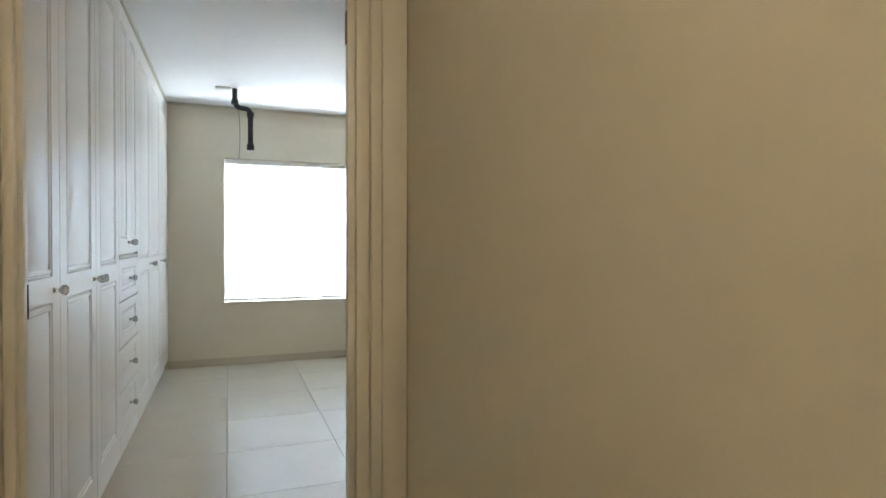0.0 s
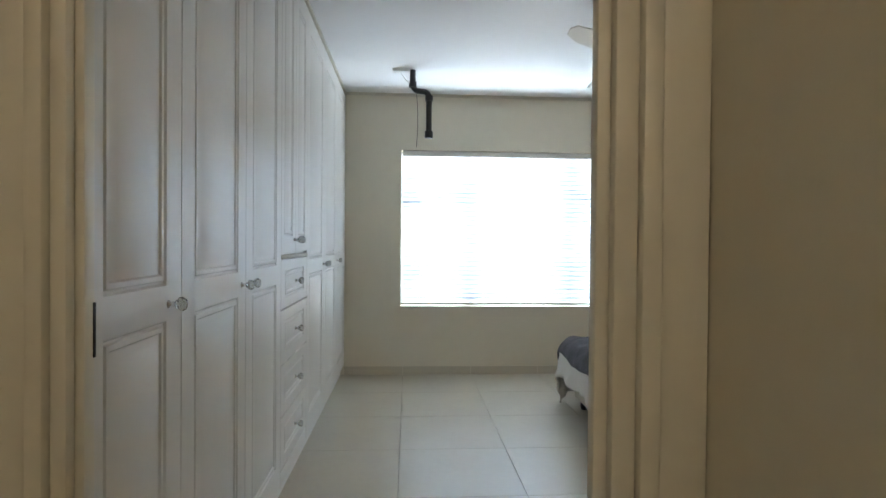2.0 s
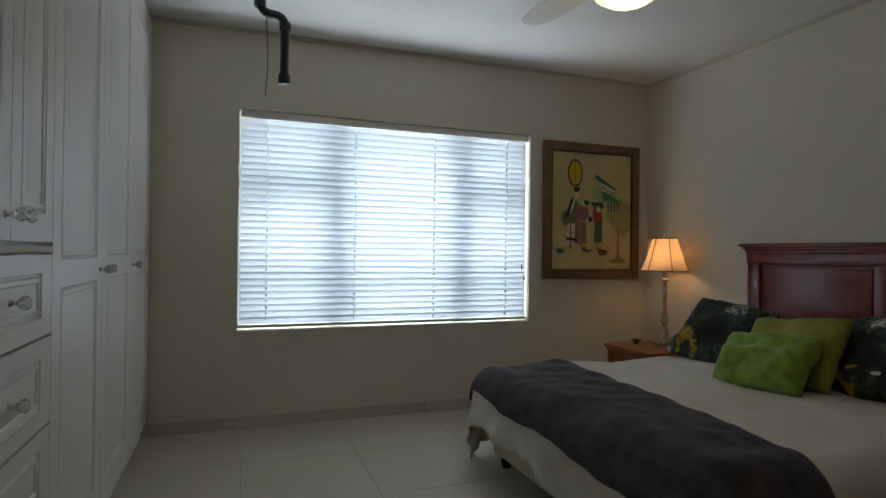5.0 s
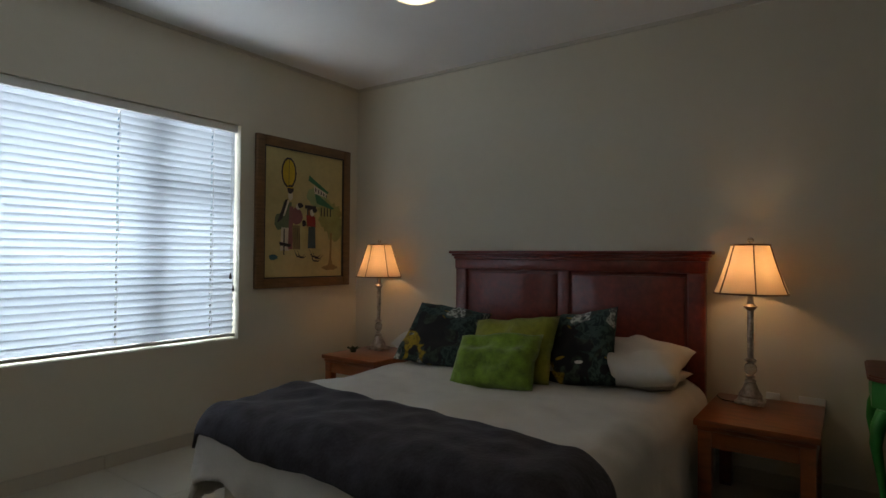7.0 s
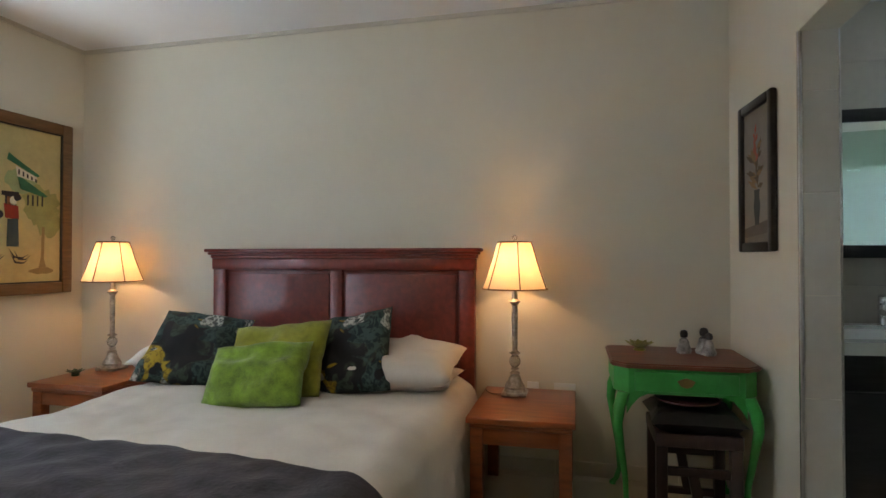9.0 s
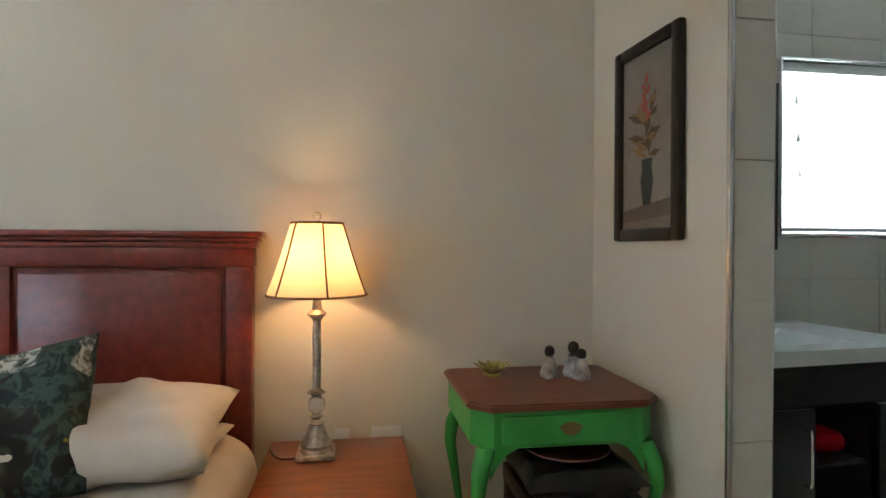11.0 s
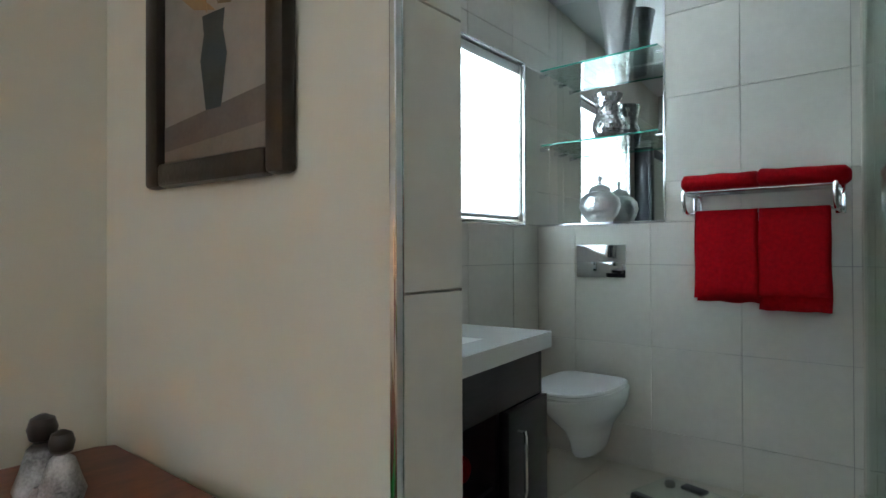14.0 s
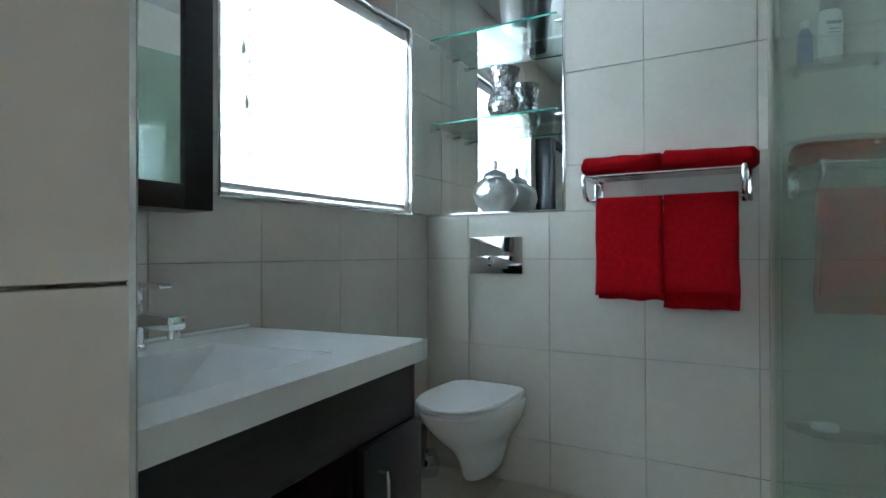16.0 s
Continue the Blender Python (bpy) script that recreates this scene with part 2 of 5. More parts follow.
def plate(points, thick, m=None, bm=None):
    """A flat polygon of (x, y), with thickness along z."""
    made = bmesh.new()
    f = made.faces.new([made.verts.new((x, y, 0)) for x, y in points])
    top = bmesh.ops.extrude_face_region(made, geom=[f])["geom"]
    bmesh.ops.translate(made, verts=[v for v in top if isinstance(v, bmesh.types.BMVert)], vec=(0, 0, thick))
    bmesh.ops.recalc_face_normals(made, faces=made.faces[:])
    if m:
        made.transform(m)
    return join(bm, made) if bm else made


def cushion(w, h, t, n=14, crumple=0.012, seed=0):
    """A stuffed cushion standing on its lower edge: w across x, h up z, t thick, with pointed corners."""
    bm = bmesh.new()
    for side in (1, -1):
        grid = []
        for j in range(n + 1):
            row = []
            for i in range(n + 1):
                u, v = 2 * i / n - 1, 2 * j / n - 1
                puff = max(0.0, (1 - u ** 4) * (1 - v ** 4)) ** 0.55
                pinch = 1 - 0.07 * (1 - abs(u)) * abs(v) ** 3
                pinch2 = 1 - 0.07 * (1 - abs(v)) * abs(u) ** 3
                k = noise.noise((u * 2.2 + seed, v * 2.2, side * 3.1 + seed)) * crumple * 2 * puff
                row.append(bm.verts.new((u * w / 2 * pinch2, side * (t / 2 * puff + k * side), (v * pinch + 1) * h / 2)))
            grid.append(row)
        for j in range(n):
            for i in range(n):
                q = (grid[j][i], grid[j][i + 1], grid[j + 1][i + 1], grid[j + 1][i])
                bm.faces.new(q if side < 0 else q[::-1])
    bmesh.ops.remove_doubles(bm, verts=bm.verts[:], dist=0.0008)
    return bm


def drape(x0, x1, y0, y1, top, over, n=(64, 64), ripple=0.02, thick=0.0, seed=0.0, wave=0.006, r=0.075):
    """Cloth lying on a top and hanging over its edges; over: (x0, x1, y0, y1) overhangs as numbers or functions of the place along the edge."""
    bm = bmesh.new()

    def at(o, s):
        return o(s) if callable(o) else o
    grid = []
    for j in range(n[1] + 1):
        row = []
        for i in range(n[0] + 1):
            u, v = i / n[0], j / n[1]
            ox0, ox1, oy0, oy1 = at(over[0], v), at(over[1], v), at(over[2], u), at(over[3], u)
            x, y = x0 - ox0 + u * (x1 - x0 + ox0 + ox1), y0 - oy0 + v * (y1 - y0 + oy0 + oy1)
            cx, cy = min(max(x, x0), x1), min(max(y, y0), y1)
            d = math.hypot(x - cx, y - cy)
            z = top + wave * noise.noise((x * 3 + seed, y * 3, 1)) + wave * 0.6 * noise.noise((x * 9 + seed, y * 9, 4))
            if d > 1e-6:
                dx, dy = (x - cx) / d, (y - cy) / d
                if d < r * 1.57:
                    a = d / r
                    out, down = r * math.sin(a), r * (1 - math.cos(a))
                else:
                    out, down = r, r + d - r * 1.57
                    fold = noise.noise(((x + y) * 5 + seed, (x - y) * 5, 7)) + 0.5 * noise.noise(((x + y) * 11 + seed, (x - y) * 11, 9))
                    out += ripple * fold * min(1, (d - r * 1.57) / 0.12) + 0.12 * (d - r * 1.57)
                x, y, z = cx + dx * out, cy + dy * out, z - down
            row.append(bm.verts.new((x, y, z)))
        grid.append(row)
    for j in range(n[1]):
        for i in range(n[0]):
            bm.faces.new((grid[j][i], grid[j][i + 1], grid[j + 1][i + 1], grid[j + 1][i]))
    if thick:
        bmesh.ops.recalc_face_normals(bm, faces=bm.faces[:])
        bmesh.ops.solidify(bm, geom=bm.faces[:], thickness=thick)
    return bm


def finish(bm, name, mat, smooth):
    me = bpy.data.meshes.new(name)
    bmesh.ops.recalc_face_normals(bm, faces=bm.faces[:])
    bm.to_mesh(me)
    bm.free()
    me.materials.append(mat)
    if smooth:
        me.shade_smooth()
        if smooth != "all":
            me.set_sharp_from_angle(angle=radians(38))
    return me


def part(name, bm, mat, parent, label="", smooth=True):
    ob = new(name, finish(bm, name, mat, smooth))
    ob.parent = parent
    return tagged(ob, label)


def thing(name, label, category, group="", m=None):
    """An empty at a thing's base, that holds its parts."""
    ob = new(name)
    ob.empty_display_size = 0.05
    if m:
        ob.matrix_basis = m
    return tagged(ob, label, category, group)


def solid(name, bm, mat, label="", category="", group="", m=None, smooth=True, kind=""):
    """A thing of one mesh."""
    ob = new(name, finish(bm, name, mat, smooth))
    if m:
        ob.matrix_basis = m
    return tagged(ob, label, category, group, kind)


def structure(name, bm, mat, label="", smooth=False):
    return solid(name, bm, mat, label, kind="structure", smooth=smooth)


def walls(boxes):
    bm = bmesh.new()
    for lo, hi in boxes:
        box(lo, hi, 0, bm)
    return bm


# ---- the rooms ----
EAST, SOUTH, CEIL = 3.58, -3.865, 2.462
BE, BS, BC = 3.915, -6.115, 2.46
NICHE = -6.352
# the short wall between the corner and the bathroom opening stands slightly askew
JX, JY, SE, JIN = 2.845, -3.897, -3.846, -4.03
SKEW = math.degrees(math.atan2(SE - JY, EAST - JX))


def south_face(x):
    return JY + (SE - JY) * (x - JX) / (EAST - JX)


WX0, WX1, WZ0, WZ1 = 0.487, 2.512, 0.588, 1.972
BY0, BY1, BZ0, BZ1 = -5.972, -4.937, 1.19, 2.03

ground = structure("ground", walls([((-300, -300, -0.5), (300, 300, -0.35))]), plain("ground_soil", (0.16, 0.14, 0.09), 0.95), "dry garden ground outside the house")
structure("floor_slab", walls([((-0.9, -7.4, -0.35), (4.3, 0.35, -0.011))]), grout, "grey grout bed under the floor tiles")
structure("ceiling", walls([((-0.9, -7.4, CEIL), (4.3, 0.35, CEIL + 0.15))]), ceiling_paint, "plain white painted plaster ceiling")
wall_north = structure("wall_north", walls([((-0.8, 0, -0.011), (WX0, 0.22, CEIL)), ((WX1, 0, -0.011), (EAST + 0.0, 0.22, CEIL)),
                                            ((WX0, 0, -0.011), (WX1, 0.22, WZ0)), ((WX0, 0, WZ1), (WX1, 0.22, CEIL))]), wall_paint, "cream painted wall around the wide window")
structure("wall_east", walls([((EAST, JIN, -0.011), (EAST + 0.24, 0.22, CEIL))]), wall_paint, "cream painted wall behind the bed")
structure("wall_south", walls([((1.95, -4.03, 1.95), (JX, JY, CEIL)), ((1.0, -3.975, -0.011), (1.95, SOUTH, CEIL)),
                               ((-0.7, -4.03, 2.1), (1.0, SOUTH, CEIL)), ((-0.7, -4.03, -0.011), (-0.12, -3.999, 2.1))]), wall_paint, "cream painted wall with the bathroom opening")
structure("wall_south_short", plate([(JX, JY), (EAST, SE), (EAST, JIN), (JX + 0.012, JIN)], CEIL + 0.011, pose(0, 0, -0.011)), wall_paint, "cream painted wall beside the bathroom opening")
structure("wall_hall", walls([((1.0, -4.03, -0.011), (1.05, -3.975, CEIL)), ((1.05, -6.6, -0.011), (1.95, -3.975, CEIL)), ((-0.7, -6.7, -0.011), (1.95, -6.6, CEIL)),
                              ((-0.7, -6.6, -0.011), (-0.12, -4.03, CEIL)), ((-0.8, -6.7, -0.011), (-0.7, 0.0, CEIL))]), wall_paint, "cream painted hall wall")
structure("wall_bath_west", walls([((1.45, -6.36, -0.011), (1.5, -6.6, CEIL)), ((1.951, -6.5, -0.011), (1.99, -3.975, CEIL))]), bath_tile, "tiled bathroom wall beside the shower")
structure("wall_bath_south", walls([((1.99, -6.5, -0.011), (3.24, BS - 0.009, CEIL)), ((3.24, -6.5, -0.011), (BE, BS - 0.009, 1.178)), ((3.24, -6.5, 1.178), (BE, NICHE - 0.03, CEIL))]), bath_grout, "grouted backing of the tiled toilet wall")
structure("wall_bath_east", walls([((BE + 0.009, -6.5, -0.011), (4.15, BY0, CEIL)), ((BE + 0.009, BY1, -0.011), (4.15, JIN, CEIL)),
                                   ((BE + 0.009, BY0, -0.011), (4.15, BY1, BZ0)), ((BE + 0.009, BY0, BZ1), (4.15, BY1, CEIL))]), bath_grout, "grouted backing of the tiled window wall")
structure("wall_bath_north", walls([((JX + 0.014, JIN - 0.012, -0.011), (BE + 0.009, JIN, CEIL))]), bath_tile, "tiled bathroom wall behind the vanity")
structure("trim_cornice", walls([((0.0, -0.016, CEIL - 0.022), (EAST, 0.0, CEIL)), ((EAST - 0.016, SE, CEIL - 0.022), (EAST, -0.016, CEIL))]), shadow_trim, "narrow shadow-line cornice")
# skirting of cut floor tiles
skirt = structure("baseboard", walls([((0.0, -0.006, 0), (0.01, 0.0, 0.05))]), trim_paint, "cream tile skirting")
x = 0.0
while x < EAST - 0.02:
    nxt = min(EAST - 0.012, 0.512 + 0.6 * math.ceil((x + 0.001 - 0.512) / 0.6))
    part("skirting_tile", box((x + 0.002, -0.012, 0.0), (nxt - 0.002, 0.0, 0.072), 0.002), floor_tile, skirt, smooth=False)
    x = nxt
y = -0.012
while y > SOUTH + 0.02:
    nxt = max(SOUTH, -0.6 * math.ceil((-y + 0.001) / 0.6))
    part("skirting_tile", box((EAST - 0.012, nxt + 0.002, 0.0), (EAST, y - 0.002, 0.072), 0.002), floor_tile, skirt, smooth=False)
    y = nxt
part("skirting_tile", plate([(JX + 0.02, south_face(JX + 0.02)), (EAST - 0.014, SE), (EAST - 0.014, SE + 0.012), (JX + 0.02, south_face(JX + 0.02) + 0.012)], 0.072), floor_tile, skirt, smooth=False)

# doorway frame of the bedroom
door_frame = tagged(new("door_1"), "cream painted door frame of the bedroom doorway", "door frame", kind="structure")
JL, JR = 0.034, 0.866
for name, lo, hi in (("jamb", (JR, -4.03, 0), (1.0, -3.998, 2.06)), ("jamb", (-0.12, -4.03, 0), (JL, -3.998, 2.06)), ("head", (-0.12, -4.03, 2.06), (1.0, -3.998, 2.1))):
    part(name, box(lo, hi, 0.004), trim_paint, door_frame)
for lo, hi in (((JR + 0.021, -4.058, 0), (JR + 0.064, -4.03, 2.07)), ((JR + 0.064, -4.072, 0), (JR + 0.10, -4.03, 2.09)), ((JR + 0.10, -4.064, 0), (JR + 0.183, -4.03, 2.13)),
               ((JL - 0.04, -4.058, 0), (JL - 0.012, -4.03, 2.07)), ((JL - 0.07, -4.072, 0), (JL - 0.04, -4.03, 2.09)), ((-0.12, -4.064, 0), (JL - 0.07, -4.03, 2.13))):
    part("architrave", box(lo, hi, 0.008), trim_paint, door_frame)
part("hinge_plate", box((JR - 0.003, -4.026, 1.79), (JR + 0.001, -4.002, 1.89), 0.001), brass, door_frame, "brass hinge plate")
part("strike_plate", box((JL - 0.001, -4.006, 0.975), (JL + 0.002, -3.999, 1.066), 0.001), black_plastic, door_frame, "dark strike plate")


def window(name, frame_boxes, pane_box, sill, label):
    w = tagged(new(name), label, "window", kind="structure")
    for lo, hi in frame_boxes:
        part("window_frame", box(lo, hi, 0.004), window_frame_mat, w)
    p = part("pane", box(*pane_box), clear_glass, w, smooth=False)
    p.visible_shadow = False
    part("window_sill", box(*sill, 0.004), trim_paint, w)
    return w


FY = (0.13, 0.17)
bars = [((WX0, FY[0], WZ0), (WX0 + 0.04, FY[1], WZ1)), ((WX1 - 0.04, FY[0], WZ0), (WX1, FY[1], WZ1)), ((WX0 + 0.04, FY[0], WZ0), (WX1 - 0.04, FY[1], WZ0 + 0.04)),
        ((WX0 + 0.04, FY[0], WZ1 - 0.04), (WX1 - 0.04, FY[1], WZ1))]
for cx in (1.10, 2.0):
    bars.append(((cx - 0.05, FY[0] - 0.005, WZ0 + 0.04), (cx + 0.05, FY[1] + 0.005, WZ1 - 0.04)))
for a, b in ((WX0 + 0.04, 1.05), (2.05, WX1 - 0.04)):
    bars.append(((a, FY[0], 1.49), (b, FY[1], 1.55)))
bars.append(((1.15, FY[0], 0.89), (1.95, FY[1], 0.93)))
for a, b in ((WX0 + 0.04, 1.05), (2.05, WX1 - 0.04)):
    bars.append(((a, FY[0], 0.89), (b, FY[1], 0.93)))
window("window_1", bars, ((WX0 + 0.03, 0.147, WZ0 + 0.03), (WX1 - 0.03, 0.152, WZ1 - 0.03)), ((WX0 + 0.001, 0.0, WZ0 - 0.0), (WX1 - 0.001, 0.128, WZ0 + 0.012)), "wide aluminium window behind a white blind")
FX = (BE + 0.12, BE + 0.16)
bars = [((FX[0], BY0, BZ0), (FX[1], BY0 + 0.04, BZ1)), ((FX[0], BY1 - 0.04, BZ0), (FX[1], BY1, BZ1)), ((FX[0], BY0 + 0.04, BZ0), (FX[1], BY1 - 0.04, BZ0 + 0.04)),
        ((FX[0], BY0 + 0.04, BZ1 - 0.04), (FX[1], BY1 - 0.04, BZ1)), ((FX[0], BY0 + 0.04, 1.55), (FX[1], BY1 - 0.04, 1.6))]
window("window_2", bars, ((FX[0] + 0.017, BY0 + 0.03, BZ0 + 0.03), (FX[0] + 0.022, BY1 - 0.03, BZ1 - 0.03)), ((BE + 0.01, BY0 + 0.001, BZ0), (BE + 0.118, BY1 - 0.001, BZ0 + 0.01)), "bathroom window behind a white blind")
edge = tagged(new("trim_window_edge"), "chrome tile edge strip round the bathroom window", "trim", kind="structure")
for lo, hi in (((BE - 0.006, BY0 - 0.012, BZ0 - 0.012), (BE + 0.02, BY0, BZ1 + 0.012)), ((BE - 0.006, BY1, BZ0 - 0.012), (BE + 0.02, BY1 + 0.012, BZ1 + 0.012)),
               ((BE - 0.006, BY0, BZ0 - 0.012), (BE + 0.02, BY1, BZ0)), ((BE - 0.006, BY0, BZ1), (BE + 0.02, BY1, BZ1 + 0.012))):
    part("edge_strip", box(lo, hi, 0.003), chrome, edge)


def slat_mesh(length, width, along, tilt, cords):
    """A curved slat with a small slot for each ladder cord."""
    bm = bmesh.new()
    n = 6
    cuts = sorted([-length / 2, length / 2] + [c + d for c in cords for d in (-0.004, 0.004)])
    rows = []
    for i in range(n + 1):
        s = (i / n - 0.5) * width
        bow = 0.0025 * (1 - (2 * i / n - 1) ** 2)
        a, h = s * math.cos(tilt) - bow * math.sin(tilt), s * math.sin(tilt) + bow * math.cos(tilt)
        rows.append([bm.verts.new((u, a, h) if along == "x" else (a, u, h)) for u in cuts])
    for i, (p, q) in enumerate(zip(rows, rows[1:])):
        for k in range(len(cuts) - 1):
            if not (k % 2 == 1 and i in (2, 3)):
                bm.faces.new((p[k], p[k + 1], q[k + 1], q[k]))
    bmesh.ops.solidify(bm, geom=bm.faces[:], thickness=0.0022)
    return bm


def shared(name, me, parent, m):
    ob = new(name, me)
    ob.parent, ob.matrix_basis = parent, m
    return ob


def blind(label, centre, length, bottom, top, pitch, width, tilt, along, mat, cords, rail):
    b = thing("venetian_blind", label, "blind", m=pose(*centre))
    h = top - bottom

    def bar(name, z0, z1, half, mt):
        lo, hi = ((-length / 2, -half, z0), (length / 2, half, z1)) if along == "x" else ((-half, -length / 2, z0), (half, length / 2, z1))
        return part(name, box(lo, hi, 0.004), mt, b)
    bar("headrail", h - 0.05, h - 0.002, 0.028, white_plastic)
    bar("bottom_rail", 0.012, 0.03, 0.024, rail)
    me = finish(slat_mesh(length - 0.006, width, along, tilt, cords), "slat", mat, True)
    z = 0.055
    while z < h - 0.06:
        shared("slat", me, b, pose(0, 0, z))
        z += pitch
    for c in cords:
        for side in (-1, 1):
            o = side * width * 0.38
            p = (c, o) if along == "x" else (o, c)
            part("ladder_cord", tube([(*p, 0.02), (*p, h - 0.05)], 0.0012, 5), white_plastic, b)
    return b


bedroom_blind = blind("white wooden venetian blind closed over the bedroom window", ((WX0 + WX1) / 2, 0.045, WZ0 + 0.012), WX1 - WX0 - 0.02, WZ0 + 0.012, WZ1, 0.0405, 0.05, radians(-69), "x", slat_mat, (-0.84, -0.28, 0.28, 0.84), trim_paint)
for dx, z0 in ((0.955, 0.38), (0.975, 0.30)):
    part("pull_cord", tube([(dx, -0.036, 1.33), (dx, -0.038, z0 + 0.05)], 0.0015, 5), white_plastic, bedroom_blind)
    part("cord_tassel", lathe([(0.003, 0.04), (0.008, 0.01), (0.007, 0)], 8, axis=pose(dx, -0.038, z0)), dark_wood, bedroom_blind)
bath_blind = blind("white slatted blind closed over the bathroom window", (BE + 0.05, (BY0 + BY1) / 2, BZ0 + 0.01), BY1 - BY0 - 0.02, BZ0 + 0.01, BZ1, 0.043, 0.05, radians(-70), "y", bath_slat, (-0.36, 0.36), window_frame_mat)
for k, z0 in enumerate((0.62, 0.44, 0.27)):
    part("pull_cord", tube([(-0.035, 0.43 - 0.012 * k, 0.78), (-0.035, 0.43 - 0.012 * k, z0 + 0.03)], 0.0012, 5), white_plastic, bath_blind)
    part("cord_tassel", lathe([(0.003, 0.045), (0.009, 0.015), (0.006, 0)], 8, axis=pose(-0.035, 0.43 - 0.012 * k, z0)), trim_paint, bath_blind)


# ---- built-in wardrobe ----
def panel_door(y0, y1, z0, z1, panels):
    """A routed door in the plane x = 0, one connected sheet: panels of (z0, z1) moulded with a double bead."""
    y0, y1, z0, z1 = y0 + 0.002, y1 - 0.002, z0 + 0.002, z1 - 0.002
    s = min(0.083, (y1 - y0) * 0.2)
    bm = bmesh.new()
    made = {}

    def v(x, y, z):
        key = (round(x, 5), round(y, 5), round(z, 5))
        if key not in made:
            made[key] = bm.verts.new((x, y, z))
        return made[key]

    def ring(a, b):
        for k in range(4):
            bm.faces.new((a[k], a[(k + 1) % 4], b[(k + 1) % 4], b[k]))

    def rect(x, ya, yb, za, zb):
        return [v(x, ya, za), v(x, yb, za), v(x, yb, zb), v(x, ya, zb)]
    ys = [y0, y0 + s, y1 - s, y1]
    zs = [z0] + [z for p in panels for z in p] + [z1]
    for (ya, yb), col in zip(zip(ys, ys[1:]), range(3)):
        for (za, zb), row in zip(zip(zs, zs[1:]), range(len(zs) - 1)):
            cell = rect(0.0, ya, yb, za, zb)
            if col == 1 and row % 2 == 1:
                for inset, depth in ((0.005, -0.006), (0.009, -0.006), (0.013, -0.001), (0.023, -0.001), (0.027, -0.0055), (0.031, -0.0055), (0.048, 0.001)):
                    nxt = rect(depth, ya + inset, yb - inset, za + inset, zb - inset)
                    ring(cell, nxt)
                    cell = nxt
            bm.faces.new(cell)
    front = rect(0.0, y0, y1, z0, z1)
    back = rect(-0.02, y0, y1, z0, z1)
    for k in range(4):
        bm.faces.new((front[k], front[(k + 1) % 4], back[(k + 1) % 4], back[k]))
    bm.faces.new(back[::-1])
    return bm


def knob(parent, y, z):
    at = pose(0, y, z, 0, 90, 0)
    part("knob_stem", lathe([(0.010, 0), (0.006, 0.006), (0.006, 0.014), (0.010, 0.018)], 12, axis=at), chrome, parent, "chrome knob stem")
    part("knob", lathe([(0.008, 0.017), (0.015, 0.024), (0.017, 0.032), (0.012, 0.040), (0.004, 0.042)], 8, axis=at), crystal, parent, "faceted crystal knob", smooth=False)


def wardrobe_unit(y0, y1, label):
    w = thing("wardrobe", label, "wardrobe", "built-in wardrobe units", pose(0, (y0 + y1) / 2, 0))
    h = (y1 - y0) / 2
    part("body", box((-0.58, -h + 0.001, 0.08), (-0.026, h - 0.001, 2.43)), cabinet_white, w, smooth=False)
    part("plinth", box((-0.55, -h + 0.001, 0.0), (-0.03, h - 0.001, 0.08)), cabinet_white, w, smooth=False)
    return w, h


DOOR_PANELS = [(0.20, 0.985), (1.065, 2.32)]


def pair_unit(y0, y1, edges, knobs, label):
    w, h = wardrobe_unit(y0, y1, label)
    mid = (y0 + y1) / 2
    for (a, b), k in zip(zip(edges, edges[1:]), knobs):
        d = part("door", panel_door(a - mid, b - mid, 0.085, 2.425, DOOR_PANELS), cabinet_white, w)
        knob(d, k - mid, 1.022)
    return w


WLAB = "white routed-panel built-in wardrobe with "
pair_unit(-3.995, -3.556, [-3.995, -3.556], [-3.63], WLAB + "a single door and crystal knob")
pair_unit(-3.556, -2.475, [-3.556, -3.01, -2.475], [-3.06, -2.975], WLAB + "two tall doors")
u, h = wardrobe_unit(-2.475, -1.85, WLAB + "four drawers under two doors")
for a, b, k in ((-h, 0, -0.035), (0, h, 0.035)):
    d = part("door", panel_door(a, b, 1.115, 2.425, [(1.19, 2.33)]), cabinet_white, u)
    knob(d, k, 1.175)
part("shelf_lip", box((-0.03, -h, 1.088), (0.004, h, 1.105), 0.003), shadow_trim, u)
for z0, z1 in ((0.865, 1.085), (0.621, 0.861), (0.391, 0.617), (0.155, 0.387)):
    d = part("drawer", panel_door(-h, h, z0, z1, [(z0 + 0.05, z1 - 0.05)]), cabinet_white, u)
    knob(d, 0.0, (z0 + z1) / 2)
part("base_panel", box((-0.02, -h + 0.002, 0.085), (0.0, h - 0.002, 0.151), 0.002), cabinet_white, u)
pair_unit(-1.85, -0.61, [-1.85, -1.225, -0.61], [-1.27, -1.18], WLAB + "two tall doors")
pair_unit(-0.61, -0.012, [-0.61, -0.012], [-0.565], WLAB + "a single door beside the window wall")
# thin trim whose grey carries the shadow line between doors and ceiling
structure("trim_wardrobe_top", walls([((-0.6, SOUTH, 2.43), (-0.012, -0.012, CEIL)), ((-0.012, SOUTH + 0.001, 2.436), (0.008, -0.012, CEIL - 0.002))]), shadow_trim, "thin trim above the wardrobe, greyed for the shadow line")

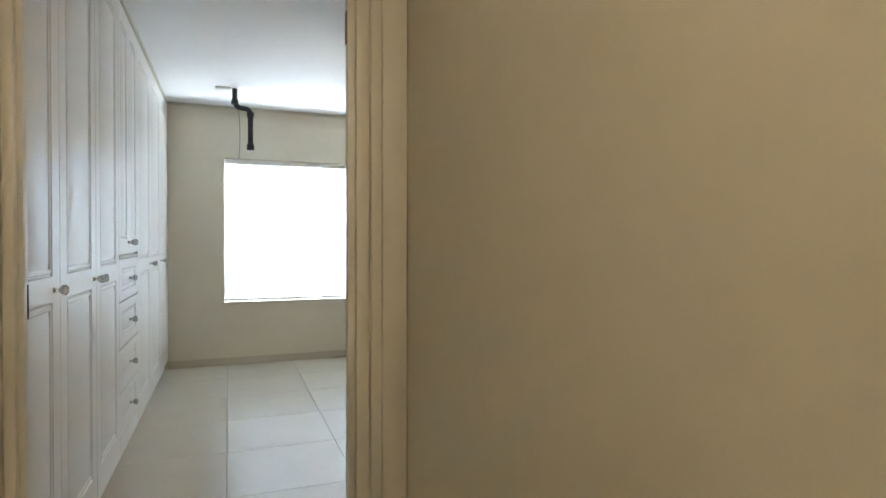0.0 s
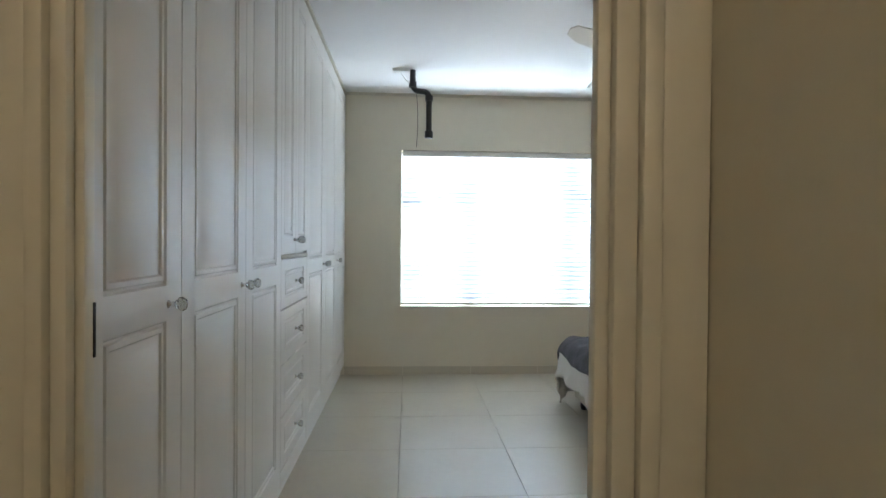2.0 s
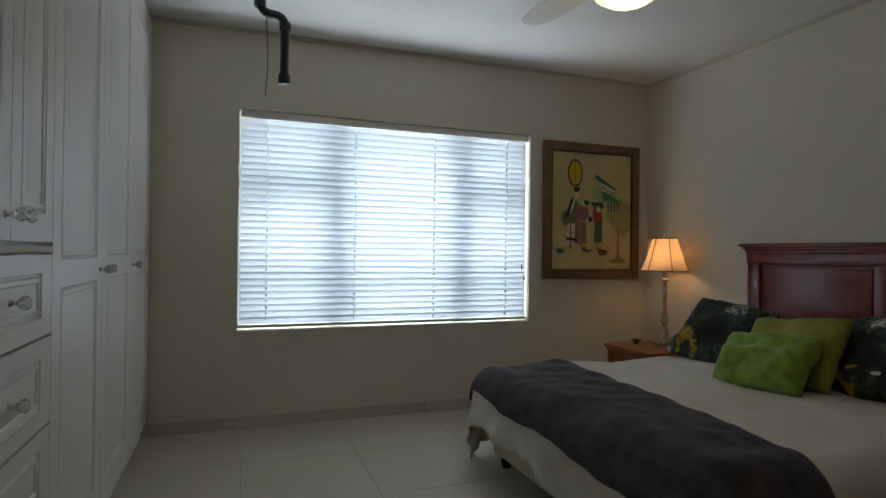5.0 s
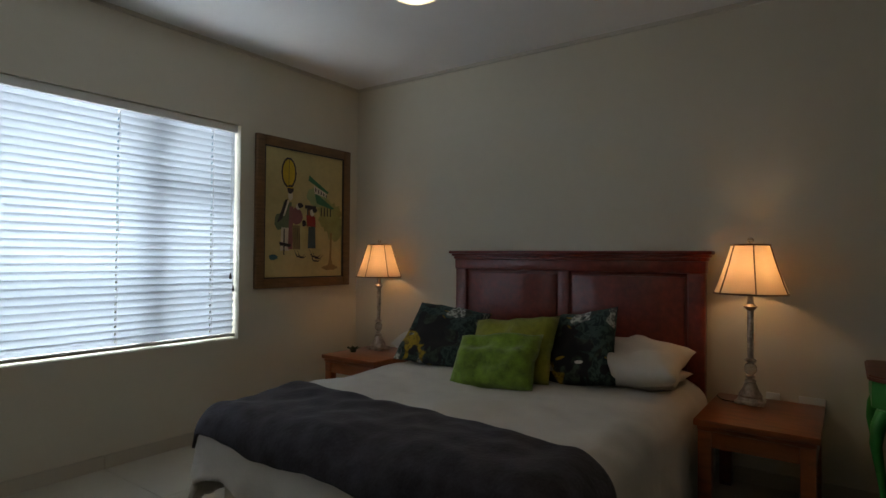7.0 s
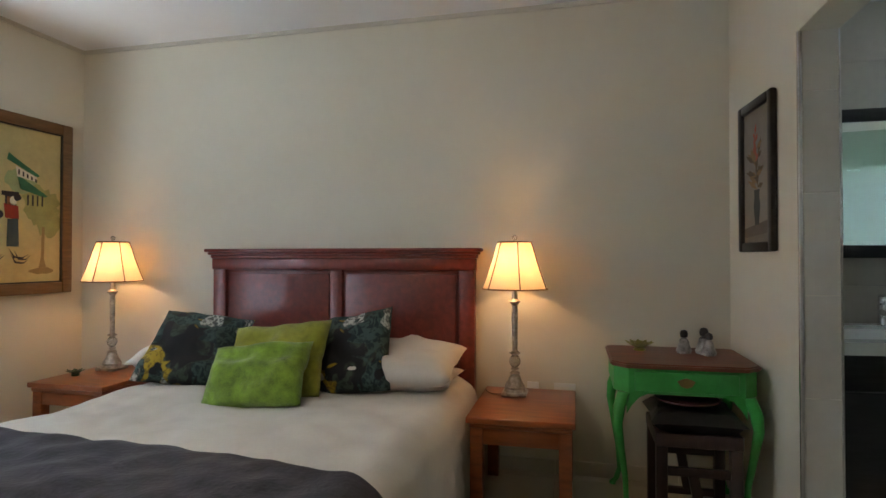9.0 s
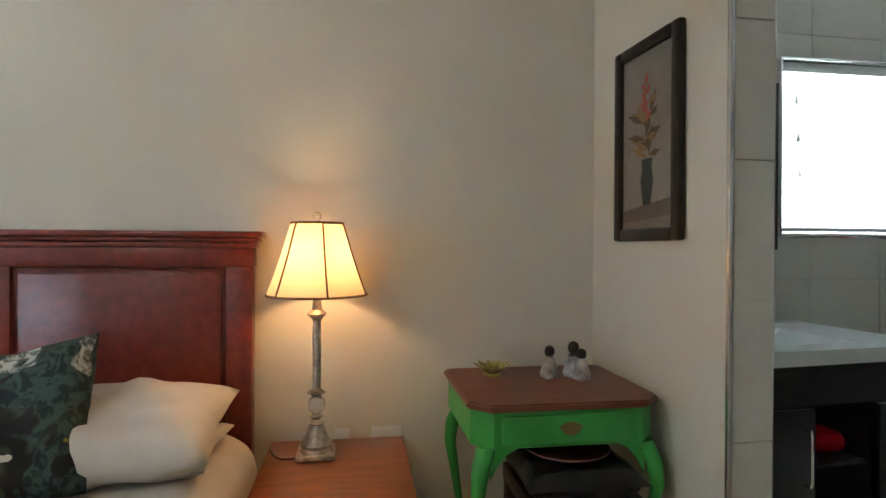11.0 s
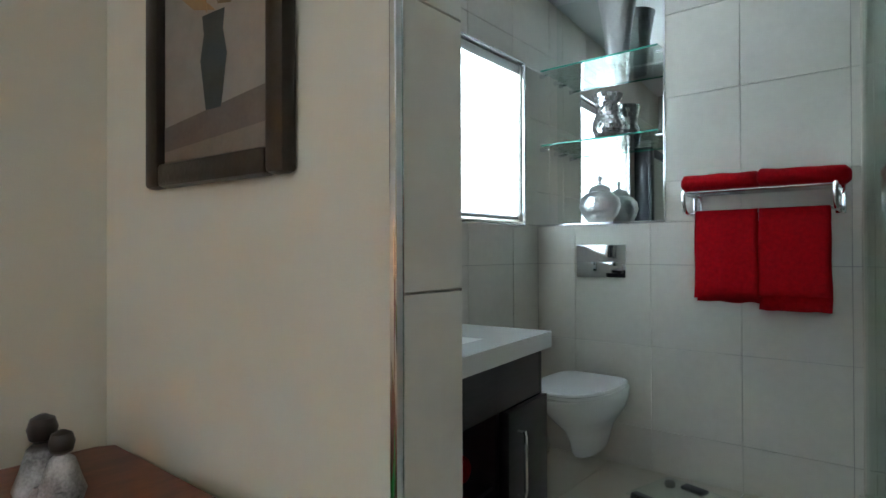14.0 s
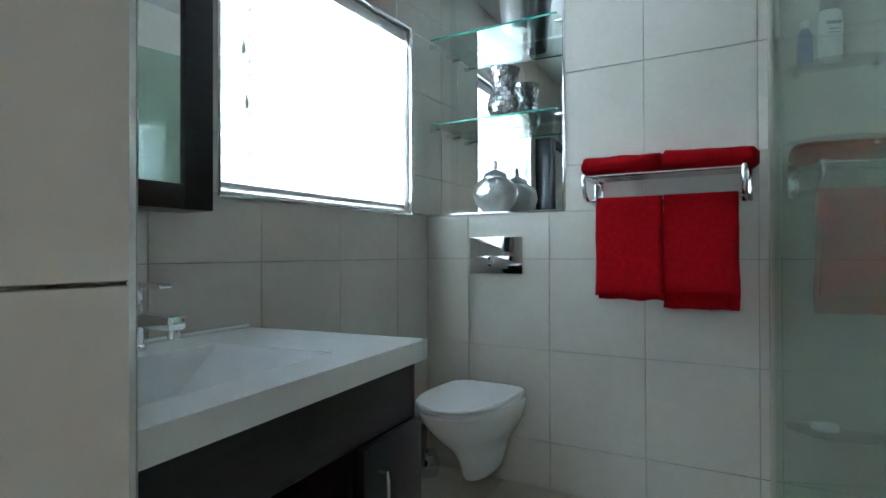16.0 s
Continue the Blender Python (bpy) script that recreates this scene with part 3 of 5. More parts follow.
# ---- ceiling things ----
PX, PY = 0.576, -0.69
pipe = thing("hanging_pipe", "black plastic pipe with an offset bend hanging from the ceiling", "pipe", m=pose(PX, PY, CEIL))
path = [(0, 0, 0), (0, 0, -0.09)] + arc((0, 0, -0.09), (0, 0, -0.155), (0.055, 0.01, -0.155)) + arc((0.075, 0.013, -0.155), (0.125, 0.02, -0.155), (0.125, 0.02, -0.21)) + [(0.125, 0.02, -0.48)]
part("pipe_body", tube(path, 0.022, 16), black_plastic, pipe)
part("collar", lathe([(0.029, 0), (0.029, 0.04)], 16, axis=pose(0, 0, -0.13)), black_plastic, pipe)
part("collar", lathe([(0.029, 0), (0.029, 0.04)], 16, axis=pose(0.125, 0.02, -0.225)), black_plastic, pipe)
part("end_socket", lathe([(0.024, 0.0), (0.031, 0.0), (0.031, 0.05), (0.022, 0.052)], 16, axis=pose(0.125, 0.02, -0.505)), black_plastic, pipe)
part("cable", tube(arc((-0.09, 0, -0.015), (-0.05, 0, -0.09), (-0.02, -0.02, -0.1)), 0.003, 6), white_plastic, pipe)
part("loose_wire", tube(arc((0.03, 0, -0.18), (0.05, 0, -0.4), (0.03, 0.0, -0.58), 10), 0.0022, 6), black_plastic, pipe)
box_plate = thing("junction_box", "small white plastic ceiling junction plate", "junction box", m=pose(0.485, PY, CEIL))
part("cover", box((-0.06, -0.045, -0.02), (0.06, 0.045, 0), 0.005), white_plastic, box_plate)
part("screw", lathe([(0.005, -0.022), (0.005, -0.019)], 8, axis=pose(-0.04, 0, 0)), chrome, box_plate)

fan = thing("ceiling_fan", "white three-blade ceiling fan with a lit glass bowl", "ceiling fan", m=pose(1.80, -2.0, CEIL - 0.04))
part("canopy", lathe([(0.065, 0.04), (0.065, 0.025), (0.03, -0.03), (0.012, -0.05)], 24), fan_white, fan)
part("rod", lathe([(0.012, -0.06), (0.012, -0.16)], 12), fan_white, fan)
part("motor", lathe([(0.02, -0.14), (0.07, -0.16), (0.11, -0.20), (0.115, -0.25), (0.10, -0.29), (0.12, -0.30), (0.14, -0.315), (0.14, -0.33)], 32), fan_white, fan)
bowl = [(0.138, -0.33), (0.135, -0.35), (0.115, -0.38), (0.08, -0.403), (0.04, -0.415), (0.008, -0.418)]
part("light_bowl", lathe(bowl, 32), fan_bowl, fan, "lit frosted glass bowl")
part("finial", lathe([(0.008, -0.416), (0.012, -0.422), (0.004, -0.432)], 12), chrome, fan)
for a in (97, 217, 337):
    turn = pose(0, 0, -0.262, 0, 0, a) @ pose(0, 0, 0, 9, 0, 0)
    outline = [(0.16, -0.05), (0.30, -0.068), (0.50, -0.07), (0.60, -0.045), (0.635, 0.0), (0.62, 0.035), (0.50, 0.055), (0.30, 0.055), (0.16, 0.045)]
    bl = part("blade", plate(outline, 0.007, turn), fan_white, fan)
    part("blade_arm", plate([(0.09, -0.02), (0.2, -0.035), (0.24, 0.0), (0.2, 0.035), (0.09, 0.02)], 0.006, turn @ pose(0, 0, -0.008)), fan_white, bl)
lamp("fan_light", "POINT", pose(1.80, -2.0, CEIL - 0.51), 6.5, (1.0, 0.88, 0.68), radius=0.1)

# ---- bed ----
BED_TOP = 0.487
bed = thing("bed", "double bed with a carved red cherry headboard and cream base", "bed", m=pose(2.6, -1.8, 0))
part("base", box((-0.86, -0.77, 0.07), (0.86, 0.77, 0.30), 0.015), bed_base_mat, bed, "cream fabric bed base")
part("mattress", box((-0.95, -0.765, 0.30), (0.86, 0.765, 0.455), 0.05), linen, bed)
for sx in (-0.80, 0.80):
    for sy in (-0.72, 0.72):
        part("leg", lathe([(0.022, 0), (0.03, 0.02), (0.03, 0.071)], 12, axis=pose(sx, sy, 0)), dark_wood, bed)
hb = part("headboard", box((0.925, -0.77, 0.0), (0.955, 0.77, 1.09), 0.003), cherry, bed, "red cherry panelled headboard")
for y0, y1 in ((0.70, 0.785), (-0.785, -0.70), (-0.035, 0.035)):
    part("post", box((0.905, y0, 0.0), (0.96, y1, 1.09), 0.006), cherry, hb)
part("rail", box((0.898, -0.79, 1.055), (0.96, 0.79, 1.12), 0.006), cherry, hb)
for y0, y1 in ((0.05, 0.685), (-0.685, -0.05)):
    part("panel", box((0.916, y0, 0.35), (0.93, y1, 1.035), 0.012), cherry, hb)
for k, (d, z0, z1) in enumerate(((0.0, 1.12, 1.14), (0.012, 1.14, 1.156), (0.026, 1.156, 1.176))):
    part("crown_moulding", box((0.893 - d, -0.797 - d, z0), (0.965, 0.797 + d, z1), 0.006), cherry, hb)
# duvet and throw fall over the same soft edges
FLAT = (1.765, 3.46, -2.47, -1.06)
solid("duvet", drape(*FLAT, BED_TOP + 0.018, (lambda v: 0.36 + 0.025 * math.sin(v * 17) + 0.02 * math.sin(v * 31), 0.0, 0.52, lambda u: 0.50 - 0.18 * u + 0.03 * math.sin(u * 7)), (110, 110), 0.03, 0.014, 2.0, 0.02, 0.14), linen,
      "crumpled off-white cotton duvet draped over the bed", "duvet", smooth="all")
solid("throw_blanket", drape(FLAT[0], 2.1, FLAT[2], FLAT[3], BED_TOP + 0.034, (lambda v: 0.24 + 0.02 * math.sin(v * 5 + 1) + 0.012 * math.sin(v * 19), lambda v: 0.14 * v - 0.14 * (1 - v) + 0.05 * math.sin(v * math.pi) + 0.012 * math.sin(v * 14), lambda u: 0.48 + 0.03 * math.sin(u * 6), 0.17), (70, 110), 0.03, 0.012, 2.0, 0.02, 0.155), throw_mat,
      "charcoal grey fleece throw spread over the bed foot", "blanket", smooth="all")


def pillow(name, label, w, h, t, m, mat, seed, cat="cushion", group="cushions on the bed"):
    return solid(name, cushion(w, h, t, 20, 0.02, seed), mat, label, cat, group, m, smooth="all")


# cushion faces look along local y; the turn of about 90 degrees faces them down the bed
pillow("pillow", "plump white cotton pillow against the headboard", 0.64, 0.44, 0.175, pose(2.96, -2.25, 0.575, 80, 2, 90), linen, 1.0, "pillow")
pillow("pillow", "plump white cotton pillow against the headboard", 0.64, 0.44, 0.175, pose(3.06, -1.13, 0.575, 80, 0, 90), linen, 4.0, "pillow")
pillow("pillow", "flat white cotton pillow lying on the duvet", 0.60, 0.38, 0.09, pose(3.03, -2.25, 0.54, 89, 0, 90), linen, 9.0, "pillow")
pillow("cushion", "dark tropical-print cushion leaning on the headboard", 0.45, 0.42, 0.15, pose(2.98, -2.08, 0.485, 30, 12, 86), print_a, 2.0)
pillow("cushion", "dark tropical-print cushion leaning on a white pillow", 0.48, 0.44, 0.15, pose(2.93, -1.22, 0.50, 44, -6, 100), print_a, 7.0)
pillow("cushion", "olive green textured cushion behind the lime one", 0.50, 0.38, 0.14, pose(2.84, -1.765, 0.49, 34, 6, 91), olive, 3.0)
pillow("cushion", "lime green plush cushion at the front of the bed", 0.46, 0.31, 0.14, pose(2.67, -1.775, 0.495, 40, 5, 95), lime, 5.5)


# ---- bedside tables and lamps ----
def bedside_table(label, m, w, d, h):
    """Local: front towards -x, width along y, back at x = 0."""
    t = thing("bedside_table", label, "bedside table", "bedside tables", m)
    part("top", box((-d, -w / 2, h - 0.028), (0, w / 2, h), 0.006), cherry_top, t, "polished reddish wood top")
    part("moulding", box((-d + 0.012, -w / 2 + 0.012, h - 0.05), (-0.005, w / 2 - 0.012, h - 0.027), 0.008), cherry_top, t)
    for y in (-w / 2 + 0.022, w / 2 - 0.022):
        part("apron", box((-d + 0.05, y - 0.008, h - 0.12), (-0.03, y + 0.008, h - 0.049), 0.002), cherry_top, t)
    part("apron", box((-d + 0.028, -w / 2 + 0.05, h - 0.12), (-d + 0.045, w / 2 - 0.05, h - 0.049), 0.002), cherry_top, t)
    part("apron", box((-0.035, -w / 2 + 0.05, h - 0.12), (-0.02, w / 2 - 0.05, h - 0.049), 0.002), cherry_top, t)
    for x in (-d + 0.02, -0.07):
        for y in (-w / 2 + 0.015, w / 2 - 0.07):
            part("leg", box((x, y, 0), (x + 0.055, y + 0.055, h - 0.049), 0.004), cherry_top, t)
    return t


bedside_table("reddish wooden bedside table with square legs", pose(3.535, -2.875, 0), 0.46, 0.60, 0.445)
bedside_table("reddish wooden bedside table beside the window wall", pose(3.535, -0.50, 0), 0.48, 0.55, 0.46)


def table_lamp(label, m, turn):
    t = thing("table_lamp", label, "table lamp", "pair of bedside lamps", m)
    part("plinth", box((-0.062, -0.062, 0), (0.062, 0.062, 0.018), 0.006), pewter, t)
    part("foot", lathe([(0.058, 0.016), (0.05, 0.03), (0.052, 0.04), (0.034, 0.07), (0.03, 0.085), (0.022, 0.1)], 16), pewter, t)
    part("stem", lathe([(0.020, 0.098), (0.028, 0.106), (0.012, 0.118), (0.022, 0.128), (0.012, 0.135)], 16), pewter, t)
    part("crystal_ball", lathe([(0.010, 0.133), (0.026, 0.15), (0.029, 0.165), (0.026, 0.18), (0.010, 0.196)], 16), crystal, t, "clear crystal ball in the stem")
    part("column", lathe([(0.014, 0.194), (0.030, 0.205), (0.014, 0.216), (0.013, 0.22), (0.015, 0.40), (0.013, 0.44), (0.022, 0.452), (0.032, 0.462), (0.016, 0.475), (0.012, 0.52)], 18), pewter, t)
    part("socket", lathe([(0.015, 0.515), (0.015, 0.57)], 12), brass, t)
    part("bulb", lathe([(0.012, 0.57), (0.018, 0.585), (0.012, 0.6)], 12), crystal, t)
    # six-sided bell shade
    prof = [(0.162, 0.525), (0.138, 0.59), (0.114, 0.66), (0.092, 0.735), (0.084, 0.757)]
    sh = bmesh.new()
    seg = 48
    rings = []
    for r, z in prof:
        rings.append([sh.verts.new((r * (0.965 + 0.035 * abs(math.cos(3 * a))) * math.cos(a + turn), r * (0.965 + 0.035 * abs(math.cos(3 * a))) * math.sin(a + turn), z)) for a in [2 * math.pi * i / seg for i in range(seg)]])
    for a, b in zip(rings, rings[1:]):
        for i in range(seg):
            sh.faces.new((a[i], a[(i + 1) % seg], b[(i + 1) % seg], b[i]))
    shade = part("shade", sh, shade_mat, t, "lit cream fabric shade with brown ribs")
    for k in range(6):
        a = k * math.pi / 3 + turn
        part("rib", tube([((r + 0.002) * math.cos(a), (r + 0.002) * math.sin(a), z) for r, z in prof], 0.003, 6), shade_trim, shade)
    for r, z in ((0.162, 0.525), (0.084, 0.757)):
        part("edging", tube([((r * 0.995) * math.cos(a), (r * 0.995) * math.sin(a), z) for a in [2 * math.pi * i / 36 for i in range(37)]], 0.004, 6), shade_trim, shade)
    part("harp", tube([(0, -0.03, 0.57), (0, -0.035, 0.68), (0, 0, 0.765)], 0.002, 6), brass, t)
    part("finial", lathe([(0.006, 0.757), (0.006, 0.765), (0.013, 0.775), (0.014, 0.784), (0.007, 0.793)], 12), crystal, t, "glass ball finial")
    return t


table_lamp("lit pewter and crystal table lamp with a cream shade", pose(3.385, -2.81, 0.445), 0.26)
table_lamp("lit pewter and crystal table lamp near the corner", pose(3.385, -0.42, 0.46), 0.1)
cord = solid("lamp_cord", tube(arc((3.36, -2.76, 0.45), (3.30, -2.69, 0.452), (3.44, -2.655, 0.45), 10), 0.003, 6), dark_wood, "thin dark lamp cord lying on the bedside table", "cord")


def lily(name, label, m, r, mat, n=9):
    """A small open flower-shaped dish of petals on a round foot."""
    t = thing(name, label, "ornament", m=m)
    for ring, (rr, cnt) in enumerate(((1.0, n), (0.6, n - 2))):
        for k in range(cnt):
            a = 2 * math.pi * k / cnt + ring * 0.3
            turn = pose(0, 0, 0.006, 0, 0, math.degrees(a)) @ pose(0, 0, 0, 0, -28 - 25 * ring, 0)
            part("petal", plate([(0.008, -0.012), (r * rr * 0.6, -r * 0.26), (r * rr, 0), (r * rr * 0.6, r * 0.26), (0.008, 0.012)], 0.004, turn), mat, t)
    part("foot", lathe([(r * 0.35, 0), (r * 0.4, 0.008), (r * 0.2, 0.014)], 14), mat, t)
    return t


lily("flower_ornament", "small dark green leaf-shaped ornament on the bedside table", pose(3.19, -0.36, 0.46), 0.055, plain("dark_leaf", (0.02, 0.05, 0.02), 0.5), 7)
for k, (y0, y1) in enumerate(((-2.915, -2.855), (-3.104, -2.994))):
    s = thing("wall_socket", "white plastic wall socket plate above the bedside table", "socket", "wall sockets", pose(EAST, (y0 + y1) / 2, 0.425))
    part("plate", box((-0.009, (y0 - y1) / 2, -0.027), (0, (y1 - y0) / 2, 0.045), 0.003), white_plastic, s)
    part("rocker", box((-0.012, -0.012, 0.005), (-0.008, 0.012, 0.03), 0.002), white_plastic, s)

# ---- paintings ----
pic = thing("painting", "framed oriental scene with figures, lantern and pagoda", "painting", m=pose(3.043, -0.0, 1.427))
PW, PH = 0.43, 0.517
fw = 0.066
for nm, lo, hi in (("frame_side", (-PW, -0.034, -PH), (-PW + fw, -0.002, PH)), ("frame_side", (PW - fw, -0.034, -PH), (PW, -0.002, PH)),
                   ("frame_rail", (-PW + fw, -0.034, -PH), (PW - fw, -0.002, -PH + fw)), ("frame_rail", (-PW + fw, -0.034, PH - fw), (PW - fw, -0.002, PH))):
    part(nm, box(lo, hi, 0.007), frame_wood, pic)
for nm, lo, hi in (("frame_slip", (-PW + fw, -0.028, -PH + fw), (-PW + fw + 0.008, -0.006, PH - fw)), ("frame_slip", (PW - fw - 0.008, -0.028, -PH + fw), (PW - fw, -0.006, PH - fw)),
                   ("frame_slip", (-PW + fw, -0.028, -PH + fw), (PW - fw, -0.006, -PH + fw + 0.008)), ("frame_slip", (-PW + fw, -0.028, PH - fw - 0.008), (PW - fw, -0.006, PH - fw))):
    part(nm, box(lo, hi), black_frame, pic, smooth=False)
canvas = part("canvas", box((-PW + fw, -0.016, -PH + fw), (PW - fw, -0.004, PH - fw)), material("painted_silk", (0.50, 0.42, 0.19), 0.7, noise_scale=3, vary=0.12), pic, "golden yellow painted silk", smooth=False)
art = {"red": plain("art_red", (0.30, 0.03, 0.02)), "green": plain("art_green", (0.04, 0.17, 0.08)), "dark": plain("art_dark", (0.025, 0.02, 0.025)), "brown": plain("art_brown", (0.20, 0.09, 0.03)),
       "leaf": plain("art_leaf", (0.31, 0.31, 0.11)), "mauve": plain("art_mauve", (0.26, 0.10, 0.10)), "skirt": plain("art_skirt", (0.25, 0.18, 0.08)), "teal": plain("art_teal", (0.06, 0.09, 0.09)), "sage": plain("art_sage", (0.12, 0.15, 0.08)), "bark": plain("art_bark", (0.27, 0.19, 0.07)), "white": plain("art_white", (0.62, 0.58, 0.46)), "yellow": plain("art_yellow", (0.55, 0.38, 0.02)), "pale": plain("art_pale", (0.30, 0.36, 0.17)), "blue": plain("art_blue", (0.03, 0.12, 0.14))}
layer = [0]


def paint(colour, points, parent=None, face=None, cx=0.0, cz=0.0):
    """A flat shape of paint lying on a canvas."""
    layer[0] += 1
    lift = 0.0004 + 0.00012 * layer[0]
    m = (face or pose(0, -0.016, 0, 90, 0, 0)) @ pose(0, 0, lift - 0.0003)
    part("paint_shape", plate([(px + cx, pz + cz) for px, pz in points], 0.0006, m), colour if not isinstance(colour, str) else art[colour], parent or canvas, smooth=False)


def blob(rx, rz, n=14, wob=0.0, seed=0):
    rr = random.Random(seed)
    return [(rx * math.cos(2 * math.pi * i / n) * (1 + wob * rr.uniform(-1, 1)), rz * math.sin(2 * math.pi * i / n) * (1 + wob * rr.uniform(-1, 1))) for i in range(n)]


paint("pale", blob(0.10, 0.07, 20, 0.15, 3), cx=0.11, cz=0.14)
paint("leaf", blob(0.12, 0.12, 26, 0.2, 1), cx=0.23, cz=0.0)
paint("leaf", blob(0.09, 0.10, 24, 0.25, 2), cx=0.27, cz=-0.07)
paint("bark", [(0.215, -0.37), (0.27, -0.375), (0.25, -0.31), (0.255, -0.12), (0.235, -0.12), (0.232, -0.3)])
paint("bark", blob(0.08, 0.02, 16, 0.2, 4), cx=0.24, cz=-0.38)
paint("dark", blob(0.066, 0.108), cx=-0.155, cz=0.285)
paint("yellow", blob(0.054, 0.094), cx=-0.155, cz=0.285)
paint("dark", [(-0.157, 0.19), (-0.153, 0.19), (-0.153, 0.385), (-0.157, 0.385)])
paint("green", [(0.03, 0.29), (0.06, 0.27), (0.22, 0.18), (0.20, 0.17), (0.02, 0.25)])
paint("white", [(0.07, 0.22), (0.20, 0.17), (0.20, 0.14), (0.08, 0.16)])
for k in range(5):
    paint("dark", [(0.085 + 0.026 * k, 0.205 - 0.011 * k), (0.095 + 0.026 * k, 0.2 - 0.011 * k), (0.095 + 0.026 * k, 0.17 - 0.008 * k), (0.085 + 0.026 * k, 0.174 - 0.008 * k)])
paint("green", [(0.08, 0.16), (0.11, 0.155), (0.27, 0.065), (0.25, 0.055), (0.10, 0.09)])
for k in range(4):
    paint("dark", [(0.14 + 0.03 * k, 0.062), (0.15 + 0.03 * k, 0.062), (0.15 + 0.03 * k, 0.0), (0.14 + 0.03 * k, 0.0)])
paint("dark", [(-0.01, 0.07), (0.09, 0.07), (0.09, 0.045), (0.075, 0.045), (0.075, -0.05), (0.01, -0.05), (0.01, 0.045), (-0.01, 0.045)])
paint("brown", [(0.02, 0.04), (0.065, 0.04), (0.065, -0.05), (0.02, -0.05)])
# robed figures as plain shapes
paint("sage", blob(0.045, 0.055, 16, 0.15, 8), cx=-0.235, cz=-0.06)
paint("white", [(-0.21, 0.02), (-0.15, 0.0), (-0.15, -0.26), (-0.225, -0.26)])
paint("sage", [(-0.20, 0.08), (-0.13, 0.08), (-0.15, -0.10), (-0.235, -0.10)])
paint("dark", [(-0.185, 0.095), (-0.165, 0.10), (-0.21, -0.04), (-0.255, -0.07)])
paint("white", [(-0.165, 0.09), (-0.15, 0.09), (-0.19, -0.02), (-0.205, -0.02)])
paint("mauve", [(-0.15, 0.05), (-0.115, 0.05), (-0.12, -0.25), (-0.16, -0.25)])
paint("skirt", [(-0.125, -0.08), (-0.055, -0.08), (-0.05, -0.25), (-0.115, -0.25)])
for k in range(4):
    paint("dark", [(-0.112 + 0.016 * k, -0.10), (-0.109 + 0.016 * k, -0.10), (-0.102 + 0.016 * k, -0.245), (-0.105 + 0.016 * k, -0.245)])
paint("mauve", blob(0.05, 0.06, 14, 0.15, 6), cx=-0.085, cz=-0.015)
paint("white", blob(0.02, 0.035), cx=-0.143, cz=0.125)
paint("dark", blob(0.027, 0.03, 12, 0.2), cx=-0.145, cz=0.172)
paint("yellow", [(-0.172, 0.178), (-0.118, 0.178), (-0.118, 0.184), (-0.172, 0.184)])
paint("white", blob(0.018, 0.022), cx=-0.075, cz=0.052)
paint("dark", blob(0.024, 0.018, 12, 0.2), cx=-0.055, cz=0.065)
paint("red", [(0.0, 0.0), (0.085, -0.01), (0.09, -0.085), (0.01, -0.08)])
paint("dark", blob(0.018, 0.022, 12, 0.2), cx=-0.02, cz=-0.06)
paint("teal", [(0.022, -0.085), (0.085, -0.08), (0.09, -0.24), (0.018, -0.24)])
paint("white", blob(0.02, 0.026), cx=0.055, cz=0.018)
paint("dark", blob(0.022, 0.02, 12, 0.2), cx=0.078, cz=0.042)
paint("dark", [(-0.235, -0.20), (-0.135, -0.215), (-0.14, -0.235), (-0.23, -0.225)])
paint("dark", [(-0.20, -0.11), (-0.19, -0.11), (-0.19, -0.29), (-0.20, -0.29)])
for x0, z0, w in ((-0.11, -0.25, 0.11), (-0.08, -0.255, 0.09), (0.03, -0.25, 0.12), (0.06, -0.26, 0.10), (0.04, -0.28, 0.11)):
    paint("dark", [(x0, z0), (x0 + w * 0.3, z0 - 0.045), (x0 + w * 0.7, z0 - 0.05), (x0 + w, z0 - 0.03), (x0 + w * 0.7, z0 - 0.058), (x0 + w * 0.25, z0 - 0.055)])
paint("blue", blob(0.035, 0.018, 12, 0.2), cx=-0.285, cz=-0.305)

fp = thing("painting", "flower still life in a black wooden frame", "painting", m=pose(3.198, south_face(3.198), 1.475, 0, 0, SKEW))
QW, QH, qf = 0.182, 0.325, 0.04
for nm, lo, hi in (("frame_side", (-QW, 0.002, -QH), (-QW + qf, 0.03, QH)), ("frame_side", (QW - qf, 0.002, -QH), (QW, 0.03, QH)),
                   ("frame_rail", (-QW + qf, 0.002, -QH), (QW - qf, 0.03, -QH + qf)), ("frame_rail", (-QW + qf, 0.002, QH - qf), (QW - qf, 0.03, QH))):
    part(nm, box(lo, hi, 0.008), black_frame, fp)
canvas2 = part("canvas", box((-QW + qf, 0.004, -QH + qf), (QW - qf, 0.014, QH - qf)), material("still_life_ground", (0.21, 0.19, 0.165), 0.6, noise_scale=5, vary=0.12), fp, "grey painted ground", smooth=False)
face = Matrix(((-1, 0, 0, 0), (0, 0, 1, 0.014), (0, 1, 0, 0), (0, 0, 0, 1)))
tabletop, cloth_ = plain("art_tabletop", (0.11, 0.09, 0.075)), plain("art_floor", (0.16, 0.135, 0.11))
vase_c, stem_c, petal_c, leaf_c = plain("art_vase", (0.035, 0.045, 0.045)), plain("art_stem", (0.10, 0.07, 0.035)), plain("art_petal", (0.38, 0.09, 0.05)), plain("art_autumn_leaf", (0.22, 0.14, 0.06))
layer[0] = 0
paint(tabletop, [(-0.155, -0.285), (0.155, -0.285), (0.155, -0.19), (-0.155, -0.225)], canvas2, face)
